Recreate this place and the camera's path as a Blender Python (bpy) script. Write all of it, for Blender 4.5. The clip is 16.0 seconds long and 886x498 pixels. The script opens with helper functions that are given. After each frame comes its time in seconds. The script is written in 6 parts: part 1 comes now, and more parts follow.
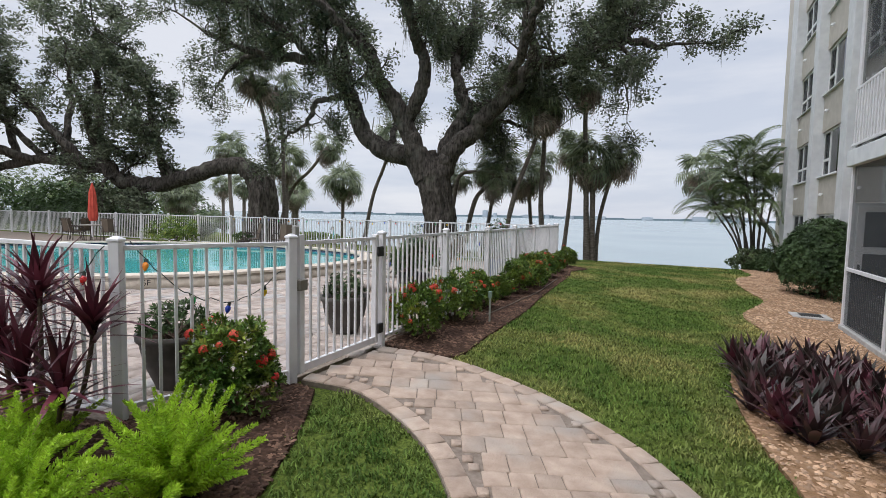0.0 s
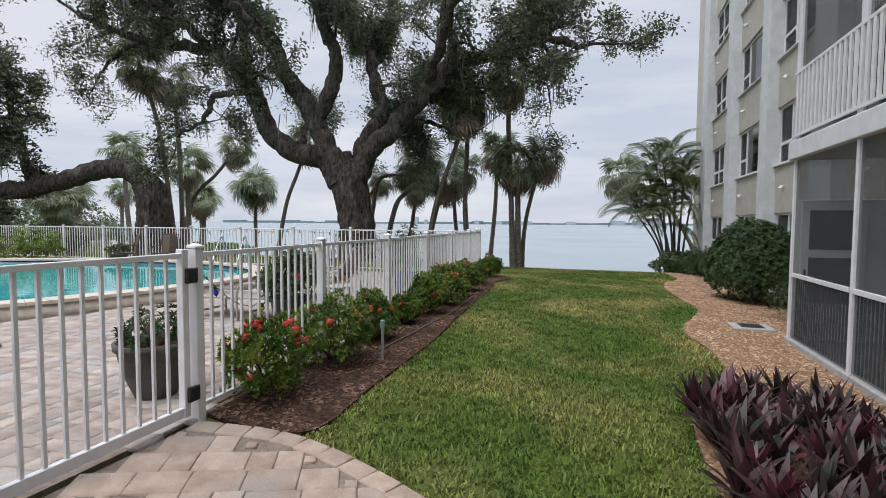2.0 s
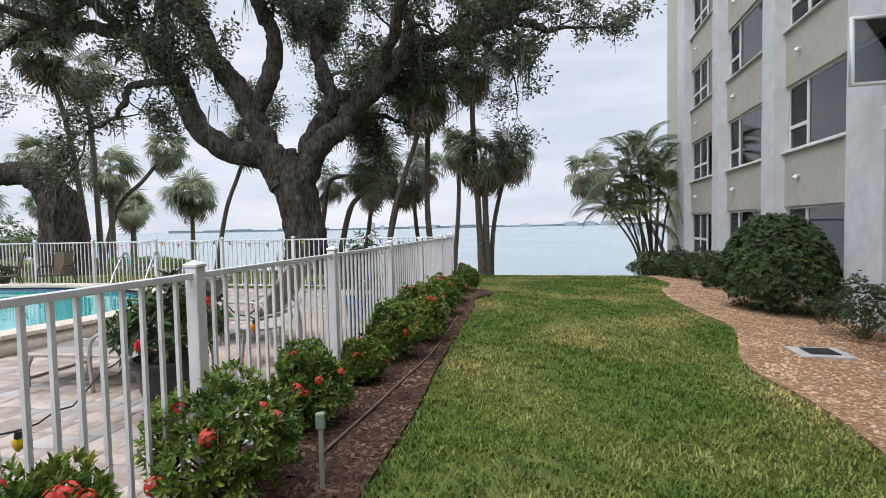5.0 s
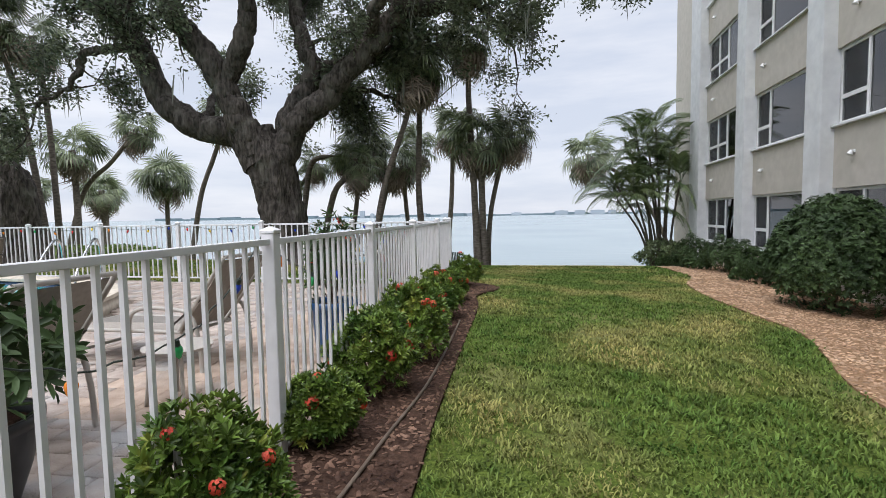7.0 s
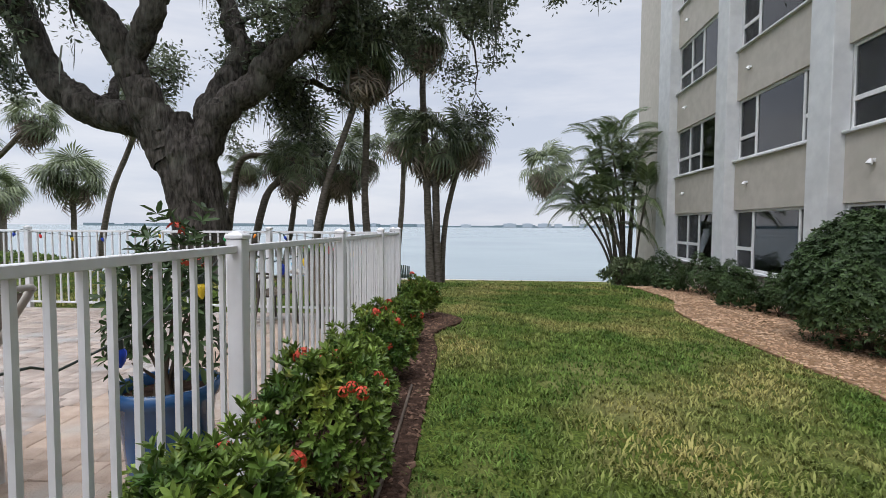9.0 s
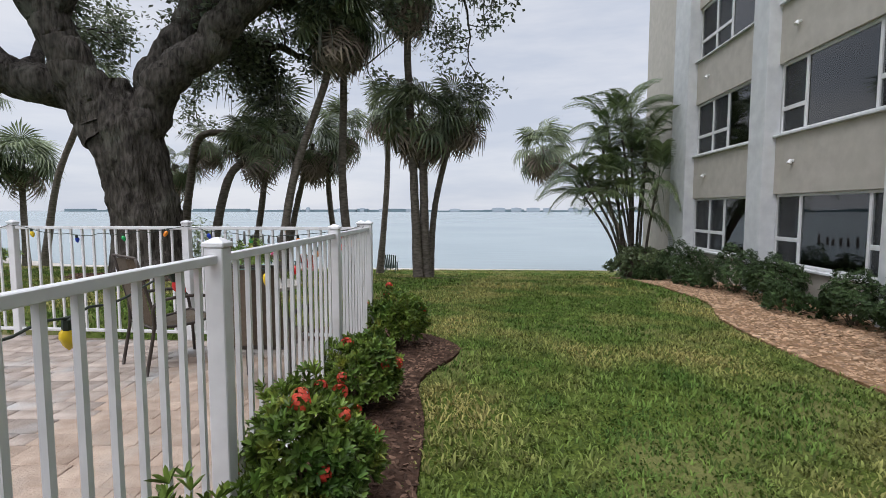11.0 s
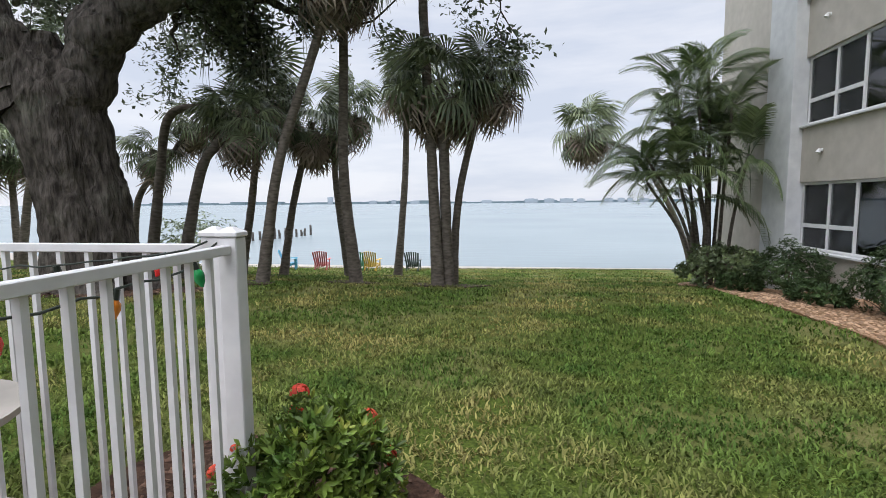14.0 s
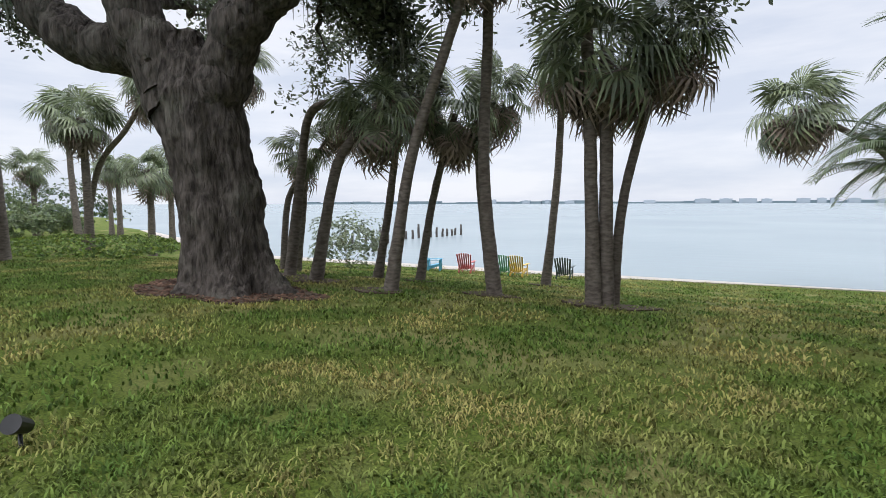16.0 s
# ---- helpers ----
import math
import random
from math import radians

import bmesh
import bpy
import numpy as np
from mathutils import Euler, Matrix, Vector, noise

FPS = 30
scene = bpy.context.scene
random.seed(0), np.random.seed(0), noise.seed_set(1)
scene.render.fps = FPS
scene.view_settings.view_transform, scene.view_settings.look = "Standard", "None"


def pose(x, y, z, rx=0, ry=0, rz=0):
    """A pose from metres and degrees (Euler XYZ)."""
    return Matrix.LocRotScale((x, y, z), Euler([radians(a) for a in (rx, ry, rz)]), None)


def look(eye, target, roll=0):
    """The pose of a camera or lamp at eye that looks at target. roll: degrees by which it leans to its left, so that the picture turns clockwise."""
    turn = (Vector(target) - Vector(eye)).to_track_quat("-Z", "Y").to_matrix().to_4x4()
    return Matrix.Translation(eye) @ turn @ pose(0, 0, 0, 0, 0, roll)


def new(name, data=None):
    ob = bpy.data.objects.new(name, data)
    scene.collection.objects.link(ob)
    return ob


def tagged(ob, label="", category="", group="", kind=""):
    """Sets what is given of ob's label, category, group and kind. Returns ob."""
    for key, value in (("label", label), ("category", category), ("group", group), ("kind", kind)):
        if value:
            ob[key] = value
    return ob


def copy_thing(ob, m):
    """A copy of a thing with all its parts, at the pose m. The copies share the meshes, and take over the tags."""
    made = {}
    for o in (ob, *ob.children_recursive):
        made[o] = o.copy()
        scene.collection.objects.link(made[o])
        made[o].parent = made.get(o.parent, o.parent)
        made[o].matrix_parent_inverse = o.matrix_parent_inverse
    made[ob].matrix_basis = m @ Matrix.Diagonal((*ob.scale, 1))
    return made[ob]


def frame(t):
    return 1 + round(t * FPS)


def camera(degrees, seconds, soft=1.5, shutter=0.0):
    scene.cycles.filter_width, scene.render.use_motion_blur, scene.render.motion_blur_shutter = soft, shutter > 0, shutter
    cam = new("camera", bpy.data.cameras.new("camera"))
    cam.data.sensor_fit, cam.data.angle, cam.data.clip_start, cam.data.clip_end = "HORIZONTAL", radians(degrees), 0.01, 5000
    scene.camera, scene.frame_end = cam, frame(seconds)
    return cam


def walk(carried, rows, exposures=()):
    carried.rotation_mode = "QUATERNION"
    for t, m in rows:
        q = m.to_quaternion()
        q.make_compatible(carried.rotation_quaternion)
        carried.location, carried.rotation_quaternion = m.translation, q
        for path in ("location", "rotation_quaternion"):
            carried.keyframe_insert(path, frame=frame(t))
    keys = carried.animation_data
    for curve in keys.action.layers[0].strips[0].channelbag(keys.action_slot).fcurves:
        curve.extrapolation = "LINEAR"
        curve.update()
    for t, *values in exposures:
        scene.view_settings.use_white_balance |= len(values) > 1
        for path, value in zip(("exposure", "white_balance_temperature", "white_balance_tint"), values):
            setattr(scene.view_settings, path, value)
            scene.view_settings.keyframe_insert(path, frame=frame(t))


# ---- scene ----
cam = camera(83.8, 16.0, 0.8)
METRES, EYE, TILT, LEAN, TURN = 15.6, 1.5, 0.0, 0.0, 25.7
ROWS = [
    (0.0, 0.0, 0.0, 0.0, 0.08, -3.99, -1.12),
    (0.5, 0.0111, 0.0246, -0.0004, -1.77, -3.64, -1.19),
    (1.0, 0.0189, 0.0528, -0.0007, -4.61, -3.57, -0.89),
    (1.5, 0.0298, 0.0811, -0.0026, -6.23, -3.45, -0.29),
    (2.0, 0.0391, 0.1097, -0.0018, -7.88, -3.1, -0.34),
    (2.5, 0.0434, 0.1388, -0.0011, -11.52, -1.89, -0.43),
    (3.0, 0.0496, 0.1655, -0.0022, -11.91, -0.21, 1.62),
    (3.5, 0.0536, 0.1919, -0.0013, -11.97, 0.28, 1.6),
    (4.0, 0.0504, 0.2186, -0.0012, -11.98, -0.47, 1.21),
    (6.5, 0.0631, 0.3447, -0.0067, -14.05, -4.33, 1.31),
    (7.0, 0.0684, 0.3774, -0.0091, -14.01, -3.95, 0.97),
    (7.5, 0.078, 0.41, -0.0101, -14.19, -3.77, 0.78),
    (8.0, 0.0874, 0.4432, -0.0079, -14.35, -4.0, 0.55),
    (8.5, 0.0943, 0.4788, -0.0085, -18.06, -3.22, -0.11),
    (9.0, 0.1051, 0.5139, -0.0104, -19.79, -2.72, -0.28),
    (11.5, 0.1651, 0.6727, -0.0048, -21.12, -4.94, 0.01),
    (12.0, 0.1822, 0.7052, -0.0067, -20.78, -5.11, 0.1),
    (12.5, 0.1959, 0.7367, -0.0053, -19.58, -5.03, 0.21),
    (13.0, 0.2083, 0.7694, -0.0042, -19.19, -4.57, 0.24),
    (13.5, 0.2235, 0.8018, -0.0063, -17.9, -5.22, 0.34),
    (14.0, 0.2349, 0.8326, -0.0066, -17.44, -5.47, 0.45),
    (14.5, 0.2466, 0.865, -0.0056, -17.46, -4.16, 0.7),
    (15.0, 0.2602, 0.8965, -0.0083, -12.37, -4.38, 1.11),
    (15.5, 0.2666, 0.9261, -0.0093, -7.03, -5.06, 0.64),
    (16.0, 0.2685, 0.9526, -0.0061, 0.13, -5.39, 0.26),
]
walk(cam, [(t, pose(0, 0, EYE, TILT, LEAN, TURN) @ pose(METRES * x, METRES * y, METRES * z, 90 + pitch, roll, yaw)) for t, x, y, z, yaw, pitch, roll in ROWS],
     [(0.0, -0.08), (3.0, -0.14), (4.0, -0.03), (6.5, 0.13), (7.0, 0.1), (7.5, -0.01), (9.0, -0.06), (12.0, -0.14), (13.0, 0.0), (16.0, 0.13)])

# ---- world, sun, exposure ----
world = bpy.data.worlds.new("overcast_sky")
scene.world = world
world.use_nodes = True
wt = world.node_tree
wt.nodes.clear()
w_out = wt.nodes.new("ShaderNodeOutputWorld")
w_bg = wt.nodes.new("ShaderNodeBackground")
w_sky = wt.nodes.new("ShaderNodeTexSky")
w_sky.sky_type = "NISHITA"
w_sky.sun_disc = False
w_sky.sun_elevation, w_sky.sun_rotation = radians(48), radians(150)
w_co = wt.nodes.new("ShaderNodeTexCoord")
w_sep = wt.nodes.new("ShaderNodeSeparateXYZ")
wt.links.new(w_co.outputs["Generated"], w_sep.inputs[0])
w_map = wt.nodes.new("ShaderNodeMapping")
w_map.inputs["Scale"].default_value = (1.6, 1.6, 9.0)
wt.links.new(w_co.outputs["Generated"], w_map.inputs[0])
w_noise = wt.nodes.new("ShaderNodeTexNoise")
w_noise.inputs["Scale"].default_value = 1.7
w_noise.inputs["Detail"].default_value = 6
w_noise.inputs["Roughness"].default_value = 0.55
wt.links.new(w_map.outputs[0], w_noise.inputs["Vector"])
w_cloud = wt.nodes.new("ShaderNodeValToRGB")
w_cloud.color_ramp.elements[0].position, w_cloud.color_ramp.elements[0].color = 0.36, (0.66, 0.715, 0.84, 1)
w_cloud.color_ramp.elements[1].position, w_cloud.color_ramp.elements[1].color = 0.64, (0.85, 0.875, 0.955, 1)
wt.links.new(w_noise.outputs["Fac"], w_cloud.inputs[0])
# an overcast dome is brighter towards the zenith
w_rise = wt.nodes.new("ShaderNodeMapRange")
w_rise.inputs[1].default_value, w_rise.inputs[2].default_value = 0.45, 1.0
w_rise.inputs[3].default_value, w_rise.inputs[4].default_value = 1.0, 3.9
wt.links.new(w_sep.outputs["Z"], w_rise.inputs[0])
w_mul = wt.nodes.new("ShaderNodeMix")
w_mul.data_type, w_mul.blend_type = "RGBA", "MULTIPLY"
w_mul.inputs[0].default_value = 1.0
wt.links.new(w_cloud.outputs[0], w_mul.inputs[6])
wt.links.new(w_rise.outputs[0], w_mul.inputs[7])
w_dim = wt.nodes.new("ShaderNodeMix")
w_dim.data_type, w_dim.blend_type = "RGBA", "MULTIPLY"
w_dim.inputs[0].default_value = 1.0
w_dim.inputs[7].default_value = (0.1, 0.1, 0.1, 1)
wt.links.new(w_sky.outputs[0], w_dim.inputs[6])
w_mix = wt.nodes.new("ShaderNodeMix")
w_mix.data_type = "RGBA"
w_mix.inputs[0].default_value = 0.92
wt.links.new(w_dim.outputs[2], w_mix.inputs[6])
wt.links.new(w_mul.outputs[2], w_mix.inputs[7])
wt.links.new(w_mix.outputs[2], w_bg.inputs["Color"])
w_bg.inputs["Strength"].default_value = 1.0
wt.links.new(w_bg.outputs[0], w_out.inputs[0])

sun = new("sun", bpy.data.lights.new("sun", "SUN"))
sun.data.energy, sun.data.angle, sun.data.color = 1.5, radians(40), (1.0, 0.97, 0.95)
sun.matrix_world = look((0, 0, 30), (9, 16, 0))
scene.view_settings.exposure = 0.0


# ---- materials ----
def material(name, low, high, scale=6.0, rough=0.7, metal=0.0, bump=0.0, bump_scale=None, detail=6.0, stretch=(1, 1, 1),
             island=0.0, each=0.0, translucent=0.0, stain=None, stain_scale=0.7, stain_at=(0.5, 0.7), spec=None, coat=0.0, deep=0.02):
    """Two-scale noise between two colours, with bump; island/each: variation of brightness per piece."""
    m = bpy.data.materials.new(name)
    m.use_nodes = True
    t = m.node_tree
    b = t.nodes["Principled BSDF"]
    out = t.nodes["Material Output"]
    co = t.nodes.new("ShaderNodeTexCoord")
    mp = t.nodes.new("ShaderNodeMapping")
    mp.inputs["Scale"].default_value = stretch
    geo = t.nodes.new("ShaderNodeNewGeometry")
    t.links.new(geo.outputs["Position"], mp.inputs[0])
    n = t.nodes.new("ShaderNodeTexNoise")
    n.inputs["Scale"].default_value, n.inputs["Detail"].default_value = scale, detail
    t.links.new(mp.outputs[0], n.inputs["Vector"])
    ramp = t.nodes.new("ShaderNodeValToRGB")
    e = ramp.color_ramp.elements
    e[0].position, e[0].color = 0.32, (*low, 1)
    e[1].position, e[1].color = 0.68, (*high, 1)
    t.links.new(n.outputs["Fac"], ramp.inputs[0])
    col = ramp.outputs[0]
    if stain:
        n2 = t.nodes.new("ShaderNodeTexNoise")
        n2.inputs["Scale"].default_value, n2.inputs["Detail"].default_value = stain_scale, 5
        t.links.new(geo.outputs["Position"], n2.inputs["Vector"])
        r2 = t.nodes.new("ShaderNodeMapRange")
        r2.inputs[1].default_value, r2.inputs[2].default_value = stain_at
        t.links.new(n2.outputs["Fac"], r2.inputs[0])
        mx = t.nodes.new("ShaderNodeMix")
        mx.data_type = "RGBA"
        mx.inputs[7].default_value = (*stain, 1)
        t.links.new(r2.outputs[0], mx.inputs[0])
        t.links.new(col, mx.inputs[6])
        col = mx.outputs[2]
    if island or each:
        hv = t.nodes.new("ShaderNodeHueSaturation")
        r3 = t.nodes.new("ShaderNodeMapRange")
        amount = island or each
        r3.inputs[3].default_value, r3.inputs[4].default_value = 1 - amount, 1 + amount
        if island:
            t.links.new(geo.outputs["Random Per Island"], r3.inputs[0])
        else:
            oi = t.nodes.new("ShaderNodeObjectInfo")
            t.links.new(oi.outputs["Random"], r3.inputs[0])
        t.links.new(r3.outputs[0], hv.inputs["Value"])
        t.links.new(col, hv.inputs["Color"])
        col = hv.outputs[0]
    t.links.new(col, b.inputs["Base Color"])
    b.inputs["Roughness"].default_value, b.inputs["Metallic"].default_value = rough, metal
    if spec is not None:
        b.inputs["Specular IOR Level"].default_value = spec
    if coat:
        b.inputs["Coat Weight"].default_value = coat
    if bump:
        nb = n
        if bump_scale:
            nb = t.nodes.new("ShaderNodeTexNoise")
            nb.inputs["Scale"].default_value, nb.inputs["Detail"].default_value = bump_scale, 5
            t.links.new(mp.outputs[0], nb.inputs["Vector"])
        bp = t.nodes.new("ShaderNodeBump")
        bp.inputs["Strength"].default_value, bp.inputs["Distance"].default_value = min(1.0, bump), deep
        t.links.new(nb.outputs["Fac"], bp.inputs["Height"])
        t.links.new(bp.outputs[0], b.inputs["Normal"])
    if translucent:
        tr = t.nodes.new("ShaderNodeBsdfTranslucent")
        t.links.new(col, tr.inputs["Color"])
        ms = t.nodes.new("ShaderNodeMixShader")
        ms.inputs[0].default_value = translucent
        t.links.new(b.outputs[0], ms.inputs[1])
        t.links.new(tr.outputs[0], ms.inputs[2])
        t.links.new(ms.outputs[0], out.inputs[0])
    return m


def glass(name, tint, rough=0.0, ior=1.9):
    m = bpy.data.materials.new(name)
    m.use_nodes = True
    t = m.node_tree
    t.nodes.remove(t.nodes["Principled BSDF"])
    tr = t.nodes.new("ShaderNodeBsdfTransparent")
    tr.inputs[0].default_value = (*tint, 1)
    gl = t.nodes.new("ShaderNodeBsdfGlossy")
    gl.inputs["Roughness"].default_value = rough
    fr = t.nodes.new("ShaderNodeFresnel")
    fr.inputs["IOR"].default_value = ior
    ms = t.nodes.new("ShaderNodeMixShader")
    t.links.new(fr.outputs[0], ms.inputs[0])
    t.links.new(tr.outputs[0], ms.inputs[1])
    t.links.new(gl.outputs[0], ms.inputs[2])
    t.links.new(ms.outputs[0], t.nodes["Material Output"].inputs[0])
    return m


def mesh_screen(name, thread, cover):
    """A fine woven screen: part thread, part gap."""
    m = bpy.data.materials.new(name)
    m.use_nodes = True
    t = m.node_tree
    b = t.nodes["Principled BSDF"]
    b.inputs["Base Color"].default_value = (*thread, 1)
    b.inputs["Roughness"].default_value = 0.8
    tr = t.nodes.new("ShaderNodeBsdfTransparent")
    ms = t.nodes.new("ShaderNodeMixShader")
    ms.inputs[0].default_value = cover
    t.links.new(tr.outputs[0], ms.inputs[1])
    t.links.new(b.outputs[0], ms.inputs[2])
    t.links.new(ms.outputs[0], t.nodes["Material Output"].inputs[0])
    return m


def water(name, low, high, scale, strength, rough=0.06, stretch=(1, 1, 1), spec=0.5, swell=0.05):
    m = material(name, low, high, 0.05, rough, spec=spec)
    t = m.node_tree
    b = t.nodes["Principled BSDF"]
    b.inputs["IOR"].default_value = 1.33
    geo = t.nodes.new("ShaderNodeNewGeometry")
    mp = t.nodes.new("ShaderNodeMapping")
    mp.inputs["Scale"].default_value = stretch
    t.links.new(geo.outputs["Position"], mp.inputs[0])
    n = t.nodes.new("ShaderNodeTexNoise")
    n.inputs["Scale"].default_value, n.inputs["Detail"].default_value = scale, 4
    t.links.new(mp.outputs[0], n.inputs["Vector"])
    bp = t.nodes.new("ShaderNodeBump")
    bp.inputs["Strength"].default_value, bp.inputs["Distance"].default_value = strength, swell
    t.links.new(n.outputs["Fac"], bp.inputs["Height"])
    t.links.new(bp.outputs[0], b.inputs["Normal"])
    return m


M = {}
# fine dark mottling paints shadow between the blades; the stain is yellowed grass
M["lawn"] = material("lawn_soil_gap_shadow", (0.04, 0.062, 0.012), (0.13, 0.17, 0.032), 42, 0.95, bump=1.0, bump_scale=60, stain=(0.2, 0.19, 0.075), stain_scale=0.55, stain_at=(0.5, 0.7), spec=0.1)
M["blade"] = material("grass_blade", (0.078, 0.142, 0.03), (0.165, 0.23, 0.055), 3, 0.6, island=0.6, translucent=0.3, stain=(0.36, 0.32, 0.12), stain_scale=0.6, stain_at=(0.45, 0.66), spec=0.1)
M["mulch"] = material("mulch_soil", (0.03, 0.017, 0.012), (0.09, 0.052, 0.036), 18, 0.95, bump=1, bump_scale=40, spec=0.1)
M["chip"] = material("bark_chip", (0.04, 0.022, 0.016), (0.19, 0.115, 0.08), 3, 0.9, island=0.6, spec=0.15)
M["gravel"] = material("gravel_bed", (0.2, 0.115, 0.06), (0.34, 0.215, 0.13), 14, 0.95, bump=1, bump_scale=30, spec=0.1)
M["stone_chip"] = material("tan_chip", (0.3, 0.175, 0.1), (0.5, 0.335, 0.215), 2.5, 0.85, island=0.45)
M["litter"] = material("leaf_litter", (0.06, 0.045, 0.033), (0.13, 0.1, 0.075), 16, 0.95, bump=1, bump_scale=30, spec=0.1)
M["sand"] = material("sand", (0.33, 0.295, 0.255), (0.46, 0.41, 0.36), 3, 0.95)
M["sea"] = water("sea_water", (0.215, 0.265, 0.28), (0.25, 0.3, 0.31), 0.9, 0.3, 0.25, (0.3, 1.2, 1), 0.35, 0.16)
M["pool_water"] = water("pool_water", (0.035, 0.3, 0.3), (0.06, 0.38, 0.37), 1.6, 0.1, 0.03)
M["paver"] = material("tan_paver", (0.31, 0.225, 0.17), (0.45, 0.345, 0.27), 7, 0.85, bump=0.5, bump_scale=70, each=0.15, stain=(0.36, 0.31, 0.265), stain_scale=2.1)
M["paver_far"] = material("tan_paver_joined", (0.3, 0.24, 0.2), (0.44, 0.365, 0.315), 7, 0.85, bump=0.5, bump_scale=70, island=0.18, stain=(0.36, 0.35, 0.34), stain_scale=2.1)
M["joint"] = material("paver_joint", (0.15, 0.115, 0.09), (0.25, 0.2, 0.16), 20, 0.95, bump=0.5)
M["white_metal"] = material("white_powder_coat", (0.68, 0.67, 0.68), (0.77, 0.76, 0.77), 9, 0.4, stain=(0.6, 0.58, 0.55), stain_scale=4, stain_at=(0.6, 0.85))
M["dark_metal"] = material("dark_hardware", (0.03, 0.03, 0.03), (0.06, 0.06, 0.06), 20, 0.45, metal=0.6)
M["steel"] = material("stainless_tube", (0.55, 0.55, 0.56), (0.66, 0.66, 0.67), 9, 0.22, metal=1.0)
M["white_stucco"] = material("white_stucco", (0.6, 0.61, 0.625), (0.7, 0.71, 0.72), 4, 0.9, bump=0.35, bump_scale=90, stain=(0.55, 0.55, 0.54), stain_scale=0.8, stain_at=(0.55, 0.9))
M["beige_stucco"] = material("beige_stucco", (0.47, 0.435, 0.385), (0.545, 0.505, 0.45), 4, 0.9, bump=0.35, bump_scale=90, stain=(0.44, 0.42, 0.36), stain_scale=0.9, stain_at=(0.5, 0.9))
M["frame"] = material("white_window_frame", (0.72, 0.72, 0.73), (0.8, 0.8, 0.8), 12, 0.35)
M["insect_screen"] = mesh_screen("insect_screen", (0.07, 0.075, 0.08), 0.3)
M["glass"] = glass("window_glass", (0.55, 0.58, 0.6))
# dark grey that stands for the dimness of the rooms
M["inside"] = material("room_dimness", (0.14, 0.135, 0.125), (0.2, 0.19, 0.18), 1.2, 0.9)
M["slat_dark"] = material("dark_slat", (0.05, 0.055, 0.06), (0.09, 0.095, 0.1), 8, 0.6)
M["roof"] = material("grey_roof", (0.25, 0.25, 0.25), (0.33, 0.33, 0.33), 6, 0.9)
M["coping"] = material("tan_coping", (0.48, 0.41, 0.33), (0.62, 0.55, 0.46), 10, 0.8, bump=0.2, bump_scale=60)
M["pool_plaster"] = material("pool_plaster", (0.25, 0.6, 0.58), (0.33, 0.68, 0.66), 2, 0.6)
M["pool_tile"] = material("dark_blue_tile", (0.02, 0.04, 0.08), (0.05, 0.09, 0.15), 14, 0.2)
M["oak_bark"] = material("oak_bark", (0.035, 0.03, 0.027), (0.14, 0.122, 0.108), 11, 0.95, bump=1.0, bump_scale=13, stretch=(1, 1, 0.28), deep=0.12, stain=(0.2, 0.19, 0.16), stain_scale=1.4, stain_at=(0.55, 0.8), spec=0.1)
M["oak_leaf"] = material("oak_leaf", (0.075, 0.092, 0.058), (0.2, 0.228, 0.148), 0.9, 0.45, island=0.55, translucent=0.3, spec=0.35)
M["moss"] = material("hanging_moss", (0.14, 0.145, 0.12), (0.24, 0.245, 0.21), 3, 0.95, island=0.3, translucent=0.3)
M["palm_bark"] = material("palm_bark", (0.1, 0.085, 0.07), (0.22, 0.19, 0.165), 7, 0.95, bump=0.8, bump_scale=16, stretch=(1, 1, 2.5), spec=0.1)
M["palm_leaf"] = material("palm_leaf", (0.085, 0.115, 0.06), (0.26, 0.3, 0.165), 1.3, 0.4, island=0.5, translucent=0.26)
M["palm_dead"] = material("palm_dead_leaf", (0.16, 0.125, 0.1), (0.36, 0.29, 0.235), 1.7, 0.9, island=0.4, translucent=0.15)
M["areca_leaf"] = material("areca_leaf", (0.085, 0.13, 0.055), (0.21, 0.26, 0.12), 1.3, 0.36, island=0.5, translucent=0.25)
M["hedge_leaf"] = material("hedge_leaf", (0.03, 0.055, 0.02), (0.07, 0.112, 0.04), 1.8, 0.55, island=0.5, translucent=0.15, spec=0.25)
M["ixora_leaf"] = material("ixora_leaf", (0.06, 0.125, 0.024), (0.21, 0.29, 0.055), 4.5, 0.42, island=0.6, translucent=0.22, spec=0.35, stain=(0.34, 0.34, 0.06), stain_scale=7, stain_at=(0.56, 0.74))
M["ixora_flower"] = material("ixora_flower", (0.6, 0.035, 0.03), (0.75, 0.13, 0.06), 5, 0.6, island=0.3, translucent=0.3)
M["fern"] = material("foxtail_fern", (0.28, 0.45, 0.03), (0.52, 0.7, 0.07), 6, 0.5, island=0.3, translucent=0.35)
M["cordyline"] = material("cordyline_leaf", (0.05, 0.014, 0.02), (0.14, 0.03, 0.045), 5, 0.35, island=0.5, translucent=0.2)
M["oyster"] = material("oyster_plant_leaf", (0.022, 0.03, 0.02), (0.075, 0.03, 0.035), 5, 0.4, island=0.5, translucent=0.15, stain=(0.14, 0.03, 0.05), stain_scale=3)
M["stem"] = material("woody_stem", (0.08, 0.055, 0.035), (0.15, 0.11, 0.075), 12, 0.9)
M["sling"] = material("taupe_sling_fabric", (0.30, 0.265, 0.23), (0.36, 0.32, 0.28), 30, 0.85)
M["sling_brown"] = material("brown_sling_fabric", (0.10, 0.075, 0.052), (0.14, 0.105, 0.075), 40, 0.85)
M["bronze"] = material("bronze_frame", (0.045, 0.035, 0.03), (0.075, 0.06, 0.05), 10, 0.45, metal=0.3)
M["beige_frame"] = material("beige_frame", (0.36, 0.33, 0.29), (0.44, 0.4, 0.36), 10, 0.45)
